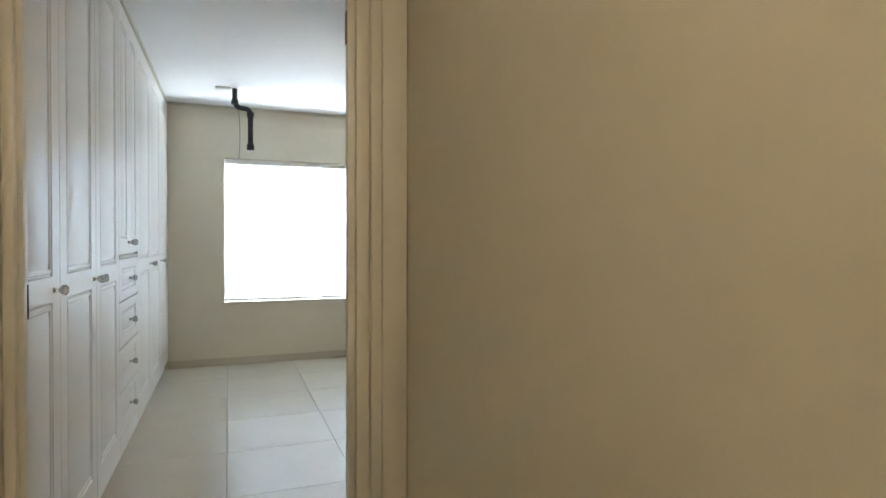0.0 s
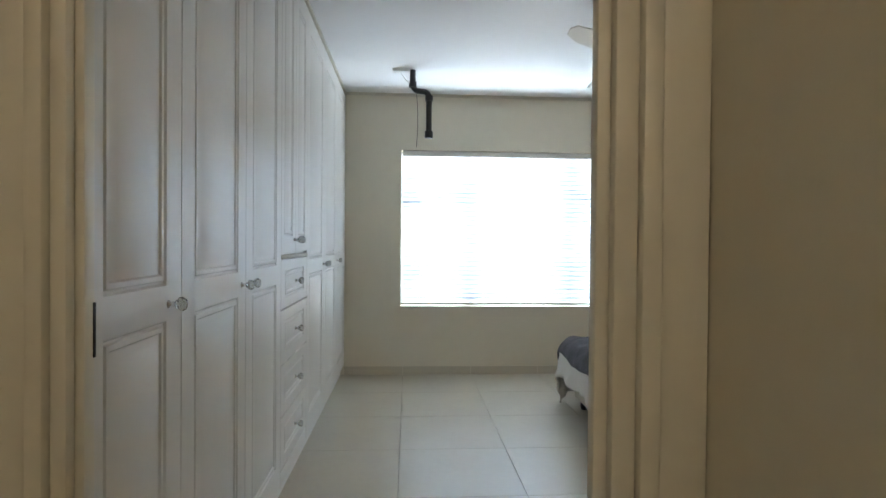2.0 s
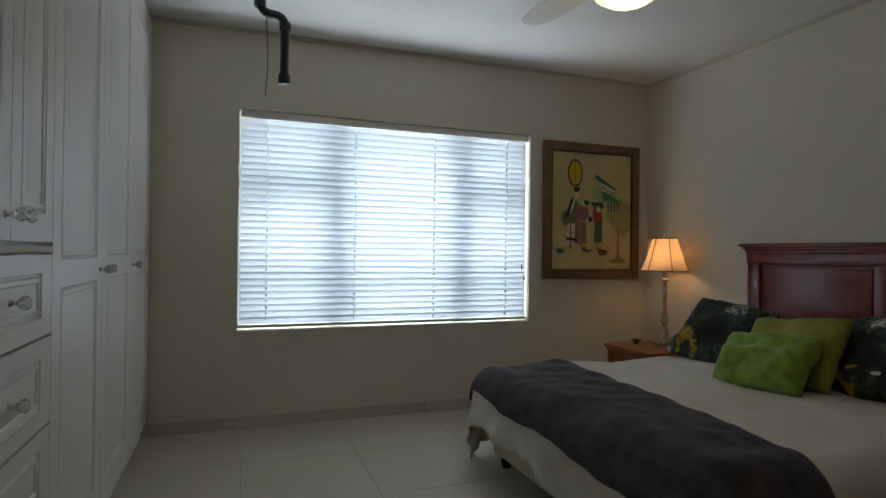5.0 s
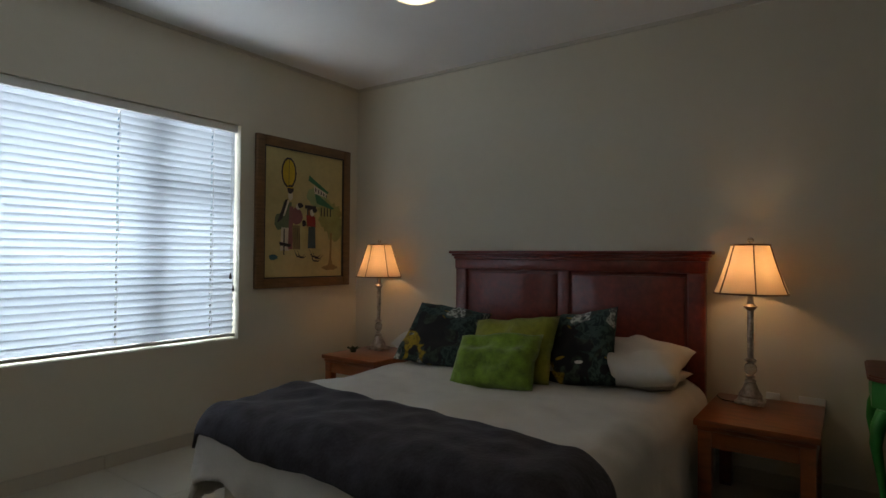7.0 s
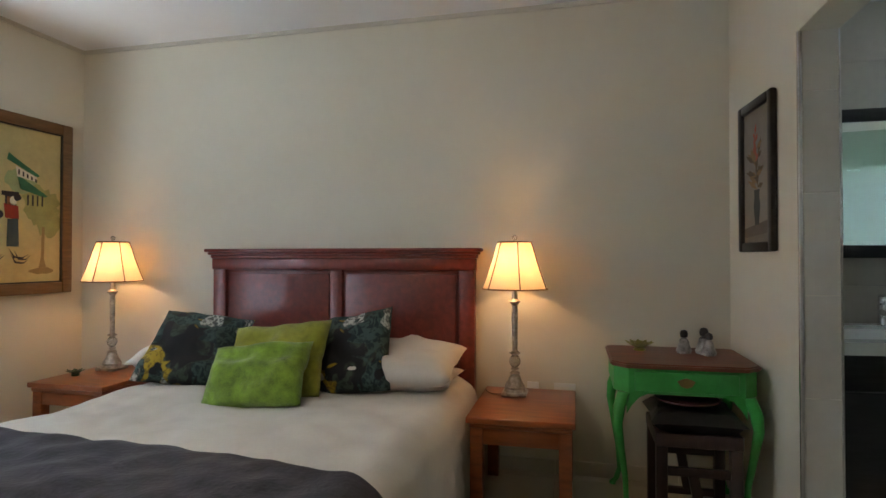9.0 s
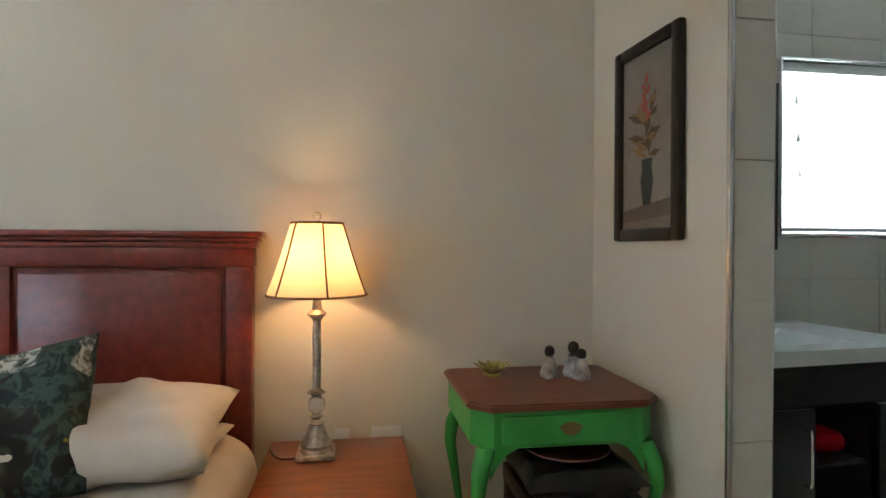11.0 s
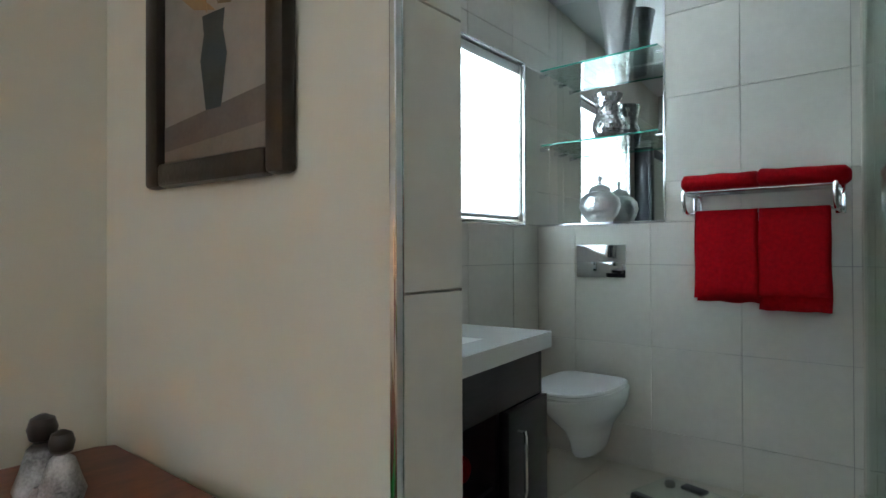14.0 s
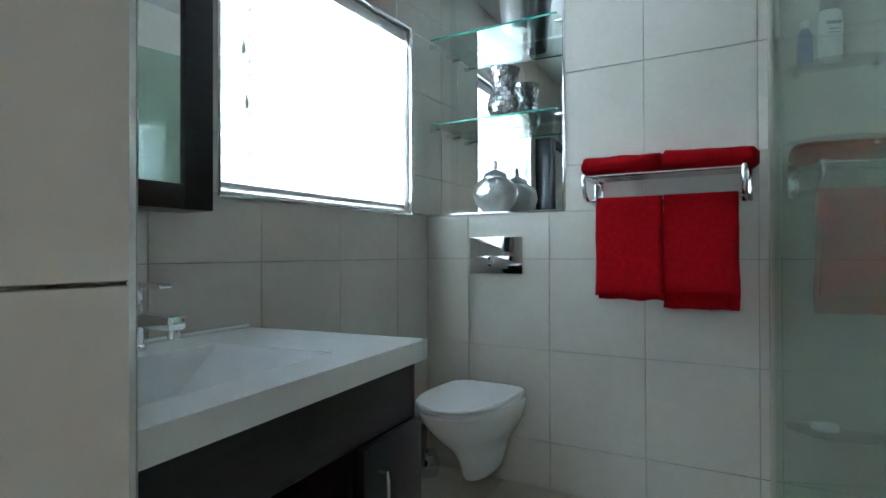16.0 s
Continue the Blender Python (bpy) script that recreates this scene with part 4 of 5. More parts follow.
paint(cloth_, [(-0.155, -0.285), (0.155, -0.285), (0.155, -0.245), (-0.155, -0.265)], canvas2, face)
paint(vase_c, [(-0.02, -0.21), (0.02, -0.21), (0.035, -0.13), (0.025, -0.09), (0.03, -0.06), (-0.03, -0.06), (-0.025, -0.09), (-0.035, -0.13)], canvas2, face)
rr = random.Random(5)
for k in range(26):
    a, l = rr.uniform(-1.35, 1.35), rr.uniform(0.05, 0.13)
    base = rr.uniform(-0.06, 0.12)
    cx, cz = rr.uniform(-0.015, 0.015), base
    ex, ez = cx + l * math.sin(a), cz + l * 0.7 * math.cos(a)
    ex = max(-0.14, min(0.14, ex))
    wx, wz = math.cos(a) * 0.012, -math.sin(a) * 0.012
    paint(rr.choice([stem_c, leaf_c, leaf_c, stem_c]), [(cx, cz), ((cx + ex) / 2 + wx, (cz + ez) / 2 + wz), (ex, ez), ((cx + ex) / 2 - wx, (cz + ez) / 2 - wz)], canvas2, face)
for k in range(9):
    a, l = rr.uniform(-0.9, 0.9), rr.uniform(0.03, 0.055)
    cx, cz = rr.uniform(-0.012, 0.012), 0.06 + 0.014 * k
    ex, ez = cx + l * math.sin(a), cz + l * math.cos(a)
    wx, wz = math.cos(a) * 0.010, -math.sin(a) * 0.010
    paint(petal_c, [(cx, cz), ((cx + ex) / 2 + wx, (cz + ez) / 2 + wz), (ex, ez), ((cx + ex) / 2 - wx, (cz + ez) / 2 - wz)], canvas2, face)

# ---- green side table, stool and ornaments ----
gt = thing("side_table", "green painted side table with cabriole legs and wooden top", "side table", m=pose(3.28, -3.545, 0))
GX, GY, GZ = 0.25, 0.295, 0.685
top_outline = [(-GX + 0.06, -GY), (GX - 0.02, -GY), (GX, -GY + 0.03), (GX, GY - 0.03), (GX - 0.02, GY), (-GX + 0.06, GY), (-GX, GY - 0.06), (-GX, -GY + 0.06)]
tb = plate(top_outline, 0.022, pose(0, 0, GZ - 0.022))
bmesh.ops.bevel(tb, geom=[e for e in tb.edges if abs(e.verts[0].co.z - e.verts[1].co.z) < 1e-5], offset=0.006, segments=2, affect="EDGES")
part("tabletop", tb, material("stained_top", (0.16, 0.045, 0.022), 0.35, noise_scale=6, vary=0.25, stretch=(5, 1, 5)), gt, "reddish brown stained wooden top")
ap_outline = [(a * 0.94, b * 0.95) for a, b in top_outline]
part("apron", plate(ap_outline, 0.105, pose(0, 0, GZ - 0.127)), green_paint, gt)
dr = part("drawer", box((-GX * 0.94 - 0.008, -0.20, GZ - 0.115), (-GX * 0.94 + 0.004, 0.20, GZ - 0.035), 0.004), green_paint, gt)
part("handle", plate([(-0.035, 0.008), (-0.018, 0.016), (0, 0.022), (0.018, 0.016), (0.035, 0.008), (0.022, -0.012), (0, -0.02), (-0.022, -0.012)], 0.004, Matrix(((0, 0, -1, -GX * 0.94 - 0.008), (1, 0, 0, 0), (0, 1, 0, GZ - 0.075), (0, 0, 0, 1)))), brass, dr, "aged brass drawer pull")
for sx in (-1, 1):
    for sy in (-1, 1):
        prof = [(0.21, 0.24, 0.035, 0.56), (0.232, 0.262, 0.032, 0.50), (0.238, 0.27, 0.026, 0.43), (0.222, 0.255, 0.020, 0.32), (0.205, 0.238, 0.016, 0.2), (0.20, 0.232, 0.014, 0.09), (0.212, 0.246, 0.018, 0.035), (0.228, 0.262, 0.022, 0.012), (0.228, 0.262, 0.020, 0.0)]
        bm = bmesh.new()
        rings = [[bm.verts.new((sx * px + 0.8 * r * math.cos(a), sy * py + 0.8 * r * math.sin(a), z)) for a in [2 * math.pi * i / 10 for i in range(10)]] for px, py, r, z in prof]
        for a, b in zip(rings, rings[1:]):
            for i in range(10):
                bm.faces.new((a[i], a[(i + 1) % 10], b[(i + 1) % 10], b[i]))
        bm.faces.new(rings[0])
        bm.faces.new(rings[-1])
        part("leg", bm, green_paint, gt)
        part("knee_bracket", plate([(0, 0), (0.09, 0), (0.05, -0.02), (0.02, -0.055), (0, -0.09)], 0.014, Matrix(((0, 0, sx, sx * 0.215), (-sy, 0, 0, sy * 0.232), (0, 1, 0, GZ - 0.125), (0, 0, 0, 1)))), green_paint, gt)

lily("bowl", "yellow-green ceramic flower-shaped bowl on the green table", pose(3.39, -3.40, GZ), 0.075, plain("glazed_yellow", (0.30, 0.28, 0.07), 0.3), 10)


def figurine(label, m, kids):
    """A small plain seated pair of ornament shapes, one mesh."""
    bm = bmesh.new()
    for dx, dy, s in kids:
        at = pose(dx, dy, 0)
        lathe([(0.030 * s, 0), (0.034 * s, 0.012 * s), (0.026 * s, 0.035 * s), (0.018 * s, 0.062 * s), (0.009 * s, 0.07 * s)], 14, axis=at, bm=bm)
        lathe([(0.004 * s, 0.066 * s), (0.015 * s, 0.074 * s), (0.018 * s, 0.088 * s), (0.014 * s, 0.101 * s), (0.005 * s, 0.106 * s)], 14, axis=at, bm=bm)
        lathe([(0.012 * s, 0), (0.014 * s, 0.01), (0.006 * s, 0.022 * s)], 10, axis=at @ pose(-0.03 * s, 0.012 * s, 0), bm=bm)
    return solid("figurine", bm, figure_mat, label, "figurine", "pair of figurines", m)


figure_mat = material("figurine_glaze", (0.33, 0.32, 0.31), 0.4, noise_scale=25, vary=0.5)
nt = figure_mat.node_tree
geo, sep, rmp, mixc = (nt.nodes.new(k) for k in ("ShaderNodeTexCoord", "ShaderNodeSeparateXYZ", "ShaderNodeValToRGB", "ShaderNodeMix"))
mixc.data_type = "RGBA"
nt.links.new(geo.outputs["Object"], sep.inputs[0])
rmp.color_ramp.elements[0].position, rmp.color_ramp.elements[1].position = 0.066, 0.072
nt.links.new(sep.outputs["Z"], rmp.inputs[0])
nt.links.new(rmp.outputs[0], mixc.inputs["Factor"])
old = nt.nodes["Principled BSDF"].inputs["Base Color"].links[0].from_socket
nt.links.new(old, mixc.inputs["A"])
mixc.inputs["B"].default_value = (0.02, 0.014, 0.012, 1)
nt.links.new(mixc.outputs["Result"], nt.nodes["Principled BSDF"].inputs["Base Color"])
figurine("small seated grey figurine with a dark head", pose(3.355, -3.592, GZ), [(0, 0, 1.0)])
figurine("small double seated grey figurine with dark heads", pose(3.335, -3.678, GZ), [(0.02, 0.0, 1.12), (-0.022, -0.012, 0.95)])

stool = thing("stool", "dark wooden stool with a black leather cushion", "stool", m=pose(3.16, -3.585, 0))
seat = cushion(0.36, 0.36, 0.12, 12, 0.006, 2)
seat.transform(pose(0, 0.18, 0.455, 90, 0, 0))
part("seat_cushion", seat, material("black_leather", (0.010, 0.008, 0.008), 0.3, noise_scale=20, vary=0.3, bump=0.3, bump_scale=80), stool, "padded black leather seat")
part("seat_frame", box((-0.165, -0.165, 0.36), (0.165, 0.165, 0.415), 0.006), dark_wood, stool)
for sx in (-1, 1):
    for sy in (-1, 1):
        part("leg", box((sx * 0.14 - 0.022, sy * 0.14 - 0.022, 0), (sx * 0.14 + 0.022, sy * 0.14 + 0.022, 0.36), 0.005), dark_wood, stool)
    part("stretcher", box((sx * 0.14 - 0.012, -0.12, 0.24), (sx * 0.14 + 0.012, 0.12, 0.275), 0.004), dark_wood, stool)
    part("brace", plate([(-0.02, 0), (0.02, 0), (0.05, 0.17), (0.01, 0.17)], 0.02, Matrix(((0, 0, 1, sx * 0.14 - 0.01), (1, 0, 0, -0.01), (0, 1, 0, 0.08), (0, 0, 0, 1)))), dark_wood, stool)
    part("stretcher", box((sx * 0.14 - 0.012, -0.12, 0.06), (sx * 0.14 + 0.012, 0.12, 0.09), 0.004), dark_wood, stool)
plate_ = solid("tray", lathe([(0.03, 0.0), (0.10, 0.004), (0.13, 0.016), (0.128, 0.02), (0.09, 0.01), (0.02, 0.008)], 28, axis=pose(3.12, -3.56, 0.515)), plain("red_lacquer", (0.08, 0.012, 0.012), 0.3), "dark red lacquer dish on the stool cushion", "dish")

# ---- bathroom ----
corner = tagged(new("trim_jamb"), "chrome corner strip on the tiled bathroom jamb", "trim", kind="structure")
part("corner_strip", box((JX - 0.008, JY - 0.010, 0), (JX + 0.006, JY + 0.005, 1.95), 0.004), chrome, corner)
part("corner_strip", box((JX + 0.004, JIN - 0.006, 0), (JX + 0.014, JIN + 0.002, 1.95), 0.002), chrome, corner)

# the vanity stands slightly askew to the window wall
VANITY = pose(3.285, -5.10, 0, 0, 0, 6) @ pose(0.018, 0.545, 0)
van = thing("vanity_unit", "dark espresso vanity cabinet with an open shelf", "vanity", m=VANITY)
VX0, VY0, VY1, VZ = 0.012, -0.53, 0.427, 0.724
for nm, lo, hi in (("side_panel", (VX0, VY0, 0.10), (0.605, VY0 + 0.02, VZ)), ("side_panel", (VX0, VY1 - 0.02, 0.10), (0.605, VY1, VZ)), ("bottom_panel", (VX0, VY0 + 0.02, 0.10), (0.605, VY1 - 0.02, 0.12)),
                   ("front_rail", (VX0, VY0 + 0.02, 0.575), (VX0 + 0.02, VY1 - 0.02, VZ)), ("back_panel", (0.585, VY0 + 0.02, 0.12), (0.605, VY1 - 0.02, VZ)), ("divider", (VX0 + 0.02, -0.26, 0.12), (0.585, -0.24, 0.575)),
                   ("divider", (VX0 + 0.02, 0.04, 0.12), (0.585, 0.06, 0.575)), ("plinth", (0.06, VY0 + 0.02, 0.0), (0.60, VY1 - 0.02, 0.10)), ("shelf", (VX0 + 0.03, -0.24, 0.34), (0.58, 0.04, 0.355))):
    part(nm, box(lo, hi, 0.002), espresso, van, smooth=False)
for y0, y1, hy in ((VY0 + 0.002, -0.245, -0.305), (0.045, VY1 - 0.002, 0.045 + 0.045)):
    d = part("door", box((-0.008, y0, 0.105), (VX0 - 0.001, y1, 0.572), 0.003), espresso, van)
    part("handle", tube([(-0.009, hy, 0.315), (-0.032, hy, 0.315), (-0.034, hy, 0.33), (-0.034, hy, 0.49), (-0.032, hy, 0.505), (-0.009, hy, 0.505)], 0.006, 8), chrome, d, "brushed steel bar handle")
basin = bmesh.new()
TX0, TX1, TY0, TY1, T0, T1 = -0.018, 0.612, -0.545, 0.43, 0.725, 0.778
ix0, ix1, iy0, iy1 = 0.09, 0.45, -0.27, 0.36
for lo, hi in (((TX0, TY0, T0), (ix0, TY1, T1)), ((ix1, TY0, T0), (TX1, TY1, T1)), ((ix0, TY0, T0), (ix1, iy0, T1)), ((ix0, iy1, T0), (ix1, TY1, T1))):
    box(lo, hi, 0, basin)
bmesh.ops.remove_doubles(basin, verts=basin.verts[:], dist=0.0001)
top = [basin.verts.new((a, b, T1 - 0.001)) for a, b in ((ix0, iy0), (ix1, iy0), (ix1, iy1), (ix0, iy1))]
low = [basin.verts.new((a, b, T1 - 0.11)) for a, b in ((ix0 + 0.05, iy0 + 0.16), (ix1 - 0.03, iy0 + 0.16), (ix1 - 0.03, iy1 - 0.1), (ix0 + 0.05, iy1 - 0.1))]
for i in range(4):
    basin.faces.new((top[i], top[(i + 1) % 4], low[(i + 1) % 4], low[i]))
basin.faces.new(low)
wt = thing("washbasin", "white moulded washbasin top on the dark vanity", "washbasin", m=VANITY)
part("basin_top", basin, porcelain, wt, smooth=False)
part("upstand", box((TX1 - 0.012, TY0, T1), (TX1, TY1, T1 + 0.012), 0.004), porcelain, wt)
part("drain", lathe([(0.022, 0), (0.022, 0.004), (0.012, 0.006)], 16, axis=pose(0.29, 0.08, T1 - 0.11)), chrome, wt)
tap = thing("basin_mixer", "chrome single-lever basin mixer tap", "tap", m=pose(3.80, -4.60, 0.778) @ Matrix.Scale(1.12, 4))
part("body", lathe([(0.027, 0), (0.027, 0.008), (0.022, 0.012), (0.022, 0.10)], 20), chrome, tap)
part("spout", box((-0.155, -0.02, 0.052), (0.0, 0.02, 0.082), 0.008), chrome, tap)
part("outlet", lathe([(0.012, 0.0), (0.012, 0.02)], 14, axis=pose(-0.14, 0, 0.036)), chrome, tap)
part("lever", box((-0.115, -0.014, 0.135), (0.02, 0.014, 0.145), 0.004), chrome, tap)
part("cartridge", lathe([(0.021, 0.1), (0.017, 0.106), (0.021, 0.112), (0.021, 0.136)], 18), chrome, tap)
solid("folded_towel", box((3.36, -4.77, 0.356), (3.62, -4.58, 0.44), 0.035), towel_red, "folded red towel on the vanity shelf", "towel")

cab = thing("mirror_cabinet", "dark-framed mirror cabinet over the washbasin", "mirror cabinet", m=pose(BE, -4.425, 1.122))
part("body", box((-0.11, -0.385, 0), (-0.001, 0.385, 0.75), 0.003), espresso, cab)
for nm, lo, hi in (("frame_side", (-0.135, -0.385, 0), (-0.111, -0.30, 0.75)), ("frame_side", (-0.135, 0.30, 0), (-0.111, 0.385, 0.75)), ("frame_rail", (-0.135, -0.30, 0), (-0.111, 0.30, 0.065)), ("frame_rail", (-0.135, -0.30, 0.685), (-0.111, 0.30, 0.75))):
    part(nm, box(lo, hi, 0.003), espresso, cab)
part("mirror_glass", box((-0.124, -0.30, 0.065), (-0.118, 0.30, 0.685)), mirror_mat, cab, "mirror glass", smooth=False)

# niche with mirror and glass shelves
structure("wall_niche_mirror", plate([(3.242, NICHE - 0.016), (BE - 0.001, NICHE + 0.011), (BE - 0.001, NICHE), (3.242, NICHE - 0.027)], CEIL - 1.187, pose(0, 0, 1.186)), mirror_mat, "mirror at the back of the wall niche")
structure("wall_niche_sill", walls([((3.24, NICHE - 0.03, 1.178), (BE, BS - 0.0, 1.19))]), bath_tile, "tiled sill of the wall niche")
structure("wall_niche_side", walls([((3.229, NICHE - 0.03, 1.19), (3.24, BS - 0.009, CEIL))]), bath_tile, "tiled side of the wall niche")
ns = tagged(new("trim_niche"), "chrome edge strip round the wall niche", "trim", kind="structure")
part("edge_strip", box((3.234, BS - 0.004, 1.180), (BE - 0.002, BS + 0.005, 1.192), 0.003), chrome, ns)
part("edge_strip", box((3.230, BS - 0.004, 1.192), (3.242, BS + 0.005, CEIL), 0.003), chrome, ns)
for z in (1.618, 2.022):
    sh = thing("glass_shelf", "clear glass shelf on chrome studs in the niche", "shelf", "niche shelves", pose(3.578, -6.24, z))
    part("glass_plate", box((-0.315, -0.105, -0.004), (0.31, 0.135, 0.004), 0.001), green_glass, sh, smooth=False)
    part("glass_edge", box((-0.315, 0.135, -0.004), (0.31, 0.1365, 0.004)), edge_glass, sh, "green glass edge", smooth=False)
    for dx, sgn in ((-0.337, 1), (0.336, -1)):
        for dy in (-0.07, 0.09):
            part("stud", lathe([(0.012, 0), (0.012, 0.014), (0.009, 0.03), (0.007, 0.045)], 12, axis=pose(dx, dy, -0.014, 0, 90 * sgn, 0)), chrome, sh, "chrome shelf stud")

jar = thing("ginger_jar", "hammered silver lidded ginger jar on the niche sill", "jar", m=pose(3.60, -6.21, 1.19))
part("body", lathe([(0.05, 0), (0.062, 0.012), (0.092, 0.05), (0.105, 0.09), (0.098, 0.13), (0.07, 0.158), (0.052, 0.165)], 32), silver, jar)
lid = part("lid", lathe([(0.056, 0.163), (0.058, 0.172), (0.048, 0.19), (0.02, 0.202), (0.008, 0.206)], 28), silver, jar, "domed silver lid")
part("finial", lathe([(0.007, 0.204), (0.012, 0.212), (0.007, 0.22), (0.012, 0.232), (0.009, 0.246), (0.002, 0.254)], 14), silver, lid)
mv = thing("mosaic_vase", "mirror mosaic vase on the glass shelf", "vase", m=pose(3.555, -6.21, 1.622))
part("body", lathe([(0.045, 0), (0.066, 0.03), (0.075, 0.07), (0.062, 0.115), (0.052, 0.145), (0.060, 0.19), (0.075, 0.235), (0.07, 0.235), (0.05, 0.16)], 28, cap=False), plain("mosaic_grout", (0.25, 0.25, 0.25)), mv)
prof = [(0.048, 0.004), (0.066, 0.03), (0.074, 0.052), (0.076, 0.074), (0.071, 0.096), (0.062, 0.118), (0.054, 0.14), (0.056, 0.165), (0.063, 0.19), (0.070, 0.212), (0.075, 0.233)]
tess = bmesh.new()
for k, ((r0, z0), (r1, z1)) in enumerate(zip(prof, prof[1:])):
    n = 18
    for i in range(n):
        a0, a1 = 2 * math.pi * (i + 0.06 + 0.5 * (k % 2)) / n, 2 * math.pi * (i + 0.92 + 0.5 * (k % 2)) / n
        am = (a0 + a1) / 2
        p0, p1 = r0 + 0.0025, r1 + 0.0025
        tz = random.uniform(-0.001, 0.001)
        vs = [tess.verts.new((p0 * math.cos(a0), p0 * math.sin(a0), z0 + 0.001)), tess.verts.new((p0 * math.cos(a1), p0 * math.sin(a1), z0 + 0.001)),
              tess.verts.new(((p1 + tz) * math.cos(a1), (p1 + tz) * math.sin(a1), z1 - 0.001)), tess.verts.new(((p1 - tz) * math.cos(a0), (p1 - tz) * math.sin(a0), z1 - 0.001))]
        tess.faces.new(vs)
tagged(part("mirror_tessera", tess, mosaic_mirror, mv, "small square mirror chips", smooth=False), kind="stuff")
tv = thing("silver_vase", "tall hammered silver vase on the top shelf", "vase", m=pose(3.50, -6.21, 2.026))
part("body", lathe([(0.055, 0), (0.058, 0.01), (0.066, 0.12), (0.085, 0.25), (0.10, 0.33), (0.102, 0.335), (0.094, 0.335), (0.06, 0.12), (0.05, 0.02)], 32, cap=False), silver, tv)

fl = thing("flush_plate", "chrome dual flush plate on the tiled wall", "flush plate", m=pose(3.552, BS, 0.997))
part("plate", box((-0.13, 0, -0.082), (0.13, 0.012, 0.082), 0.003), chrome, fl)
part("button", box((-0.115, 0.011, -0.06), (0.01, 0.016, -0.005), 0.002), chrome, fl)
part("button", box((0.02, 0.011, -0.05), (0.075, 0.016, -0.005), 0.002), chrome, fl)


def toilet(m):
    """Wall-hung toilet: wall at y = 0, bowl towards +y."""
    t = thing("toilet", "white wall-hung porcelain toilet with closed lid", "toilet", m=m)

    def outline(w, l, back, n=32):
        pts = []
        for i in range(n):
            a = 2 * math.pi * i / n
            s, c = math.sin(a), math.cos(a)
            y = back + (l - back) * 0.45 + ((l - back) * 0.55 * s if s > 0 else (l - back) * 0.45 * math.copysign(abs(s) ** 0.35, s))
            pts.append((w / 2 * math.copysign(abs(c) ** (0.8 if s > 0 else 0.45), c), y))
        return pts
    bm = bmesh.new()
    levels = [(0.07, 0.25, 0.08, 0.080), (0.10, 0.275, 0.05, 0.086), (0.12, 0.29, 0.03, 0.11), (0.135, 0.305, 0.01, 0.16), (0.17, 0.345, 0.0, 0.215), (0.25, 0.41, 0.0, 0.265), (0.31, 0.465, 0.0, 0.315), (0.342, 0.51, 0.0, 0.365), (0.35, 0.528, 0.0, 0.395), (0.345, 0.524, 0.0, 0.402)]
    rings = [[bm.verts.new((px, py, z)) for px, py in outline(w, l, b)] for w, l, b, z in levels]
    for a, b in zip(rings, rings[1:]):
        for i in range(32):
            bm.faces.new((a[i], a[(i + 1) % 32], b[(i + 1) % 32], b[i]))
    bm.faces.new(rings[0][::-1])
    bm.faces.new(rings[-1])
    part("bowl", bm, porcelain, t)
    for nm, z0, z1, w, l, b in (("seat", 0.405, 0.418, 0.358, 0.532, 0.05), ("lid", 0.421, 0.436, 0.36, 0.535, 0.04)):
        bm = plate(outline(w, l, b), z1 - z0, pose(0, 0, z0))
        bmesh.ops.bevel(bm, geom=[e for e in bm.edges if abs(e.verts[0].co.z - e.verts[1].co.z) < 1e-5], offset=0.005, segments=3, affect="EDGES")
        part(nm, bm, porcelain, t)
    for x in (-0.07, 0.07):
        part("hinge", lathe([(0.012, 0), (0.012, 0.03)], 12, axis=pose(x, 0.035, 0.405)), chrome, t)
    return t


toilet(pose(3.553, BS, 0))
br = thing("toilet_brush", "steel toilet brush in a round steel holder", "toilet brush", m=pose(3.845, -6.0, 0))
part("holder", lathe([(0.045, 0), (0.052, 0.01), (0.055, 0.05), (0.045, 0.085), (0.03, 0.1)], 20), chrome, br)
part("rim", lathe([(0.032, 0.098), (0.04, 0.102), (0.04, 0.108), (0.02, 0.11)], 20), chrome, br)
part("handle", tube([(0, 0, 0.1), (0, 0, 0.36)], 0.006, 8), chrome, br)

rack = thing("towel_rack", "chrome towel shelf rack on the tiled wall", "towel rack", m=pose(2.825, BS, 1.25))
for x in (-0.265, 0.265):
    part("bracket", tube([(x, 0.0, -0.03), (x, 0.03, -0.05)] + arc((x, 0.18, -0.045), (x, 0.225, -0.03), (x, 0.22, 0.04)) + [(x, 0.0, 0.035)], 0.009, 10), chrome, rack)
    part("wall_mount", box((x - 0.018, 0, -0.06), (x + 0.018, 0.012, 0.06), 0.004), chrome, rack)
for y in (0.05, 0.09, 0.13, 0.17, 0.205):
    part("shelf_bar", tube([(-0.265, y, 0.04), (0.265, y, 0.04)], 0.005, 8), chrome, rack)
part("hanging_bar", tube([(-0.265, 0.13, -0.045), (0.265, 0.13, -0.045)], 0.007, 8), chrome, rack)


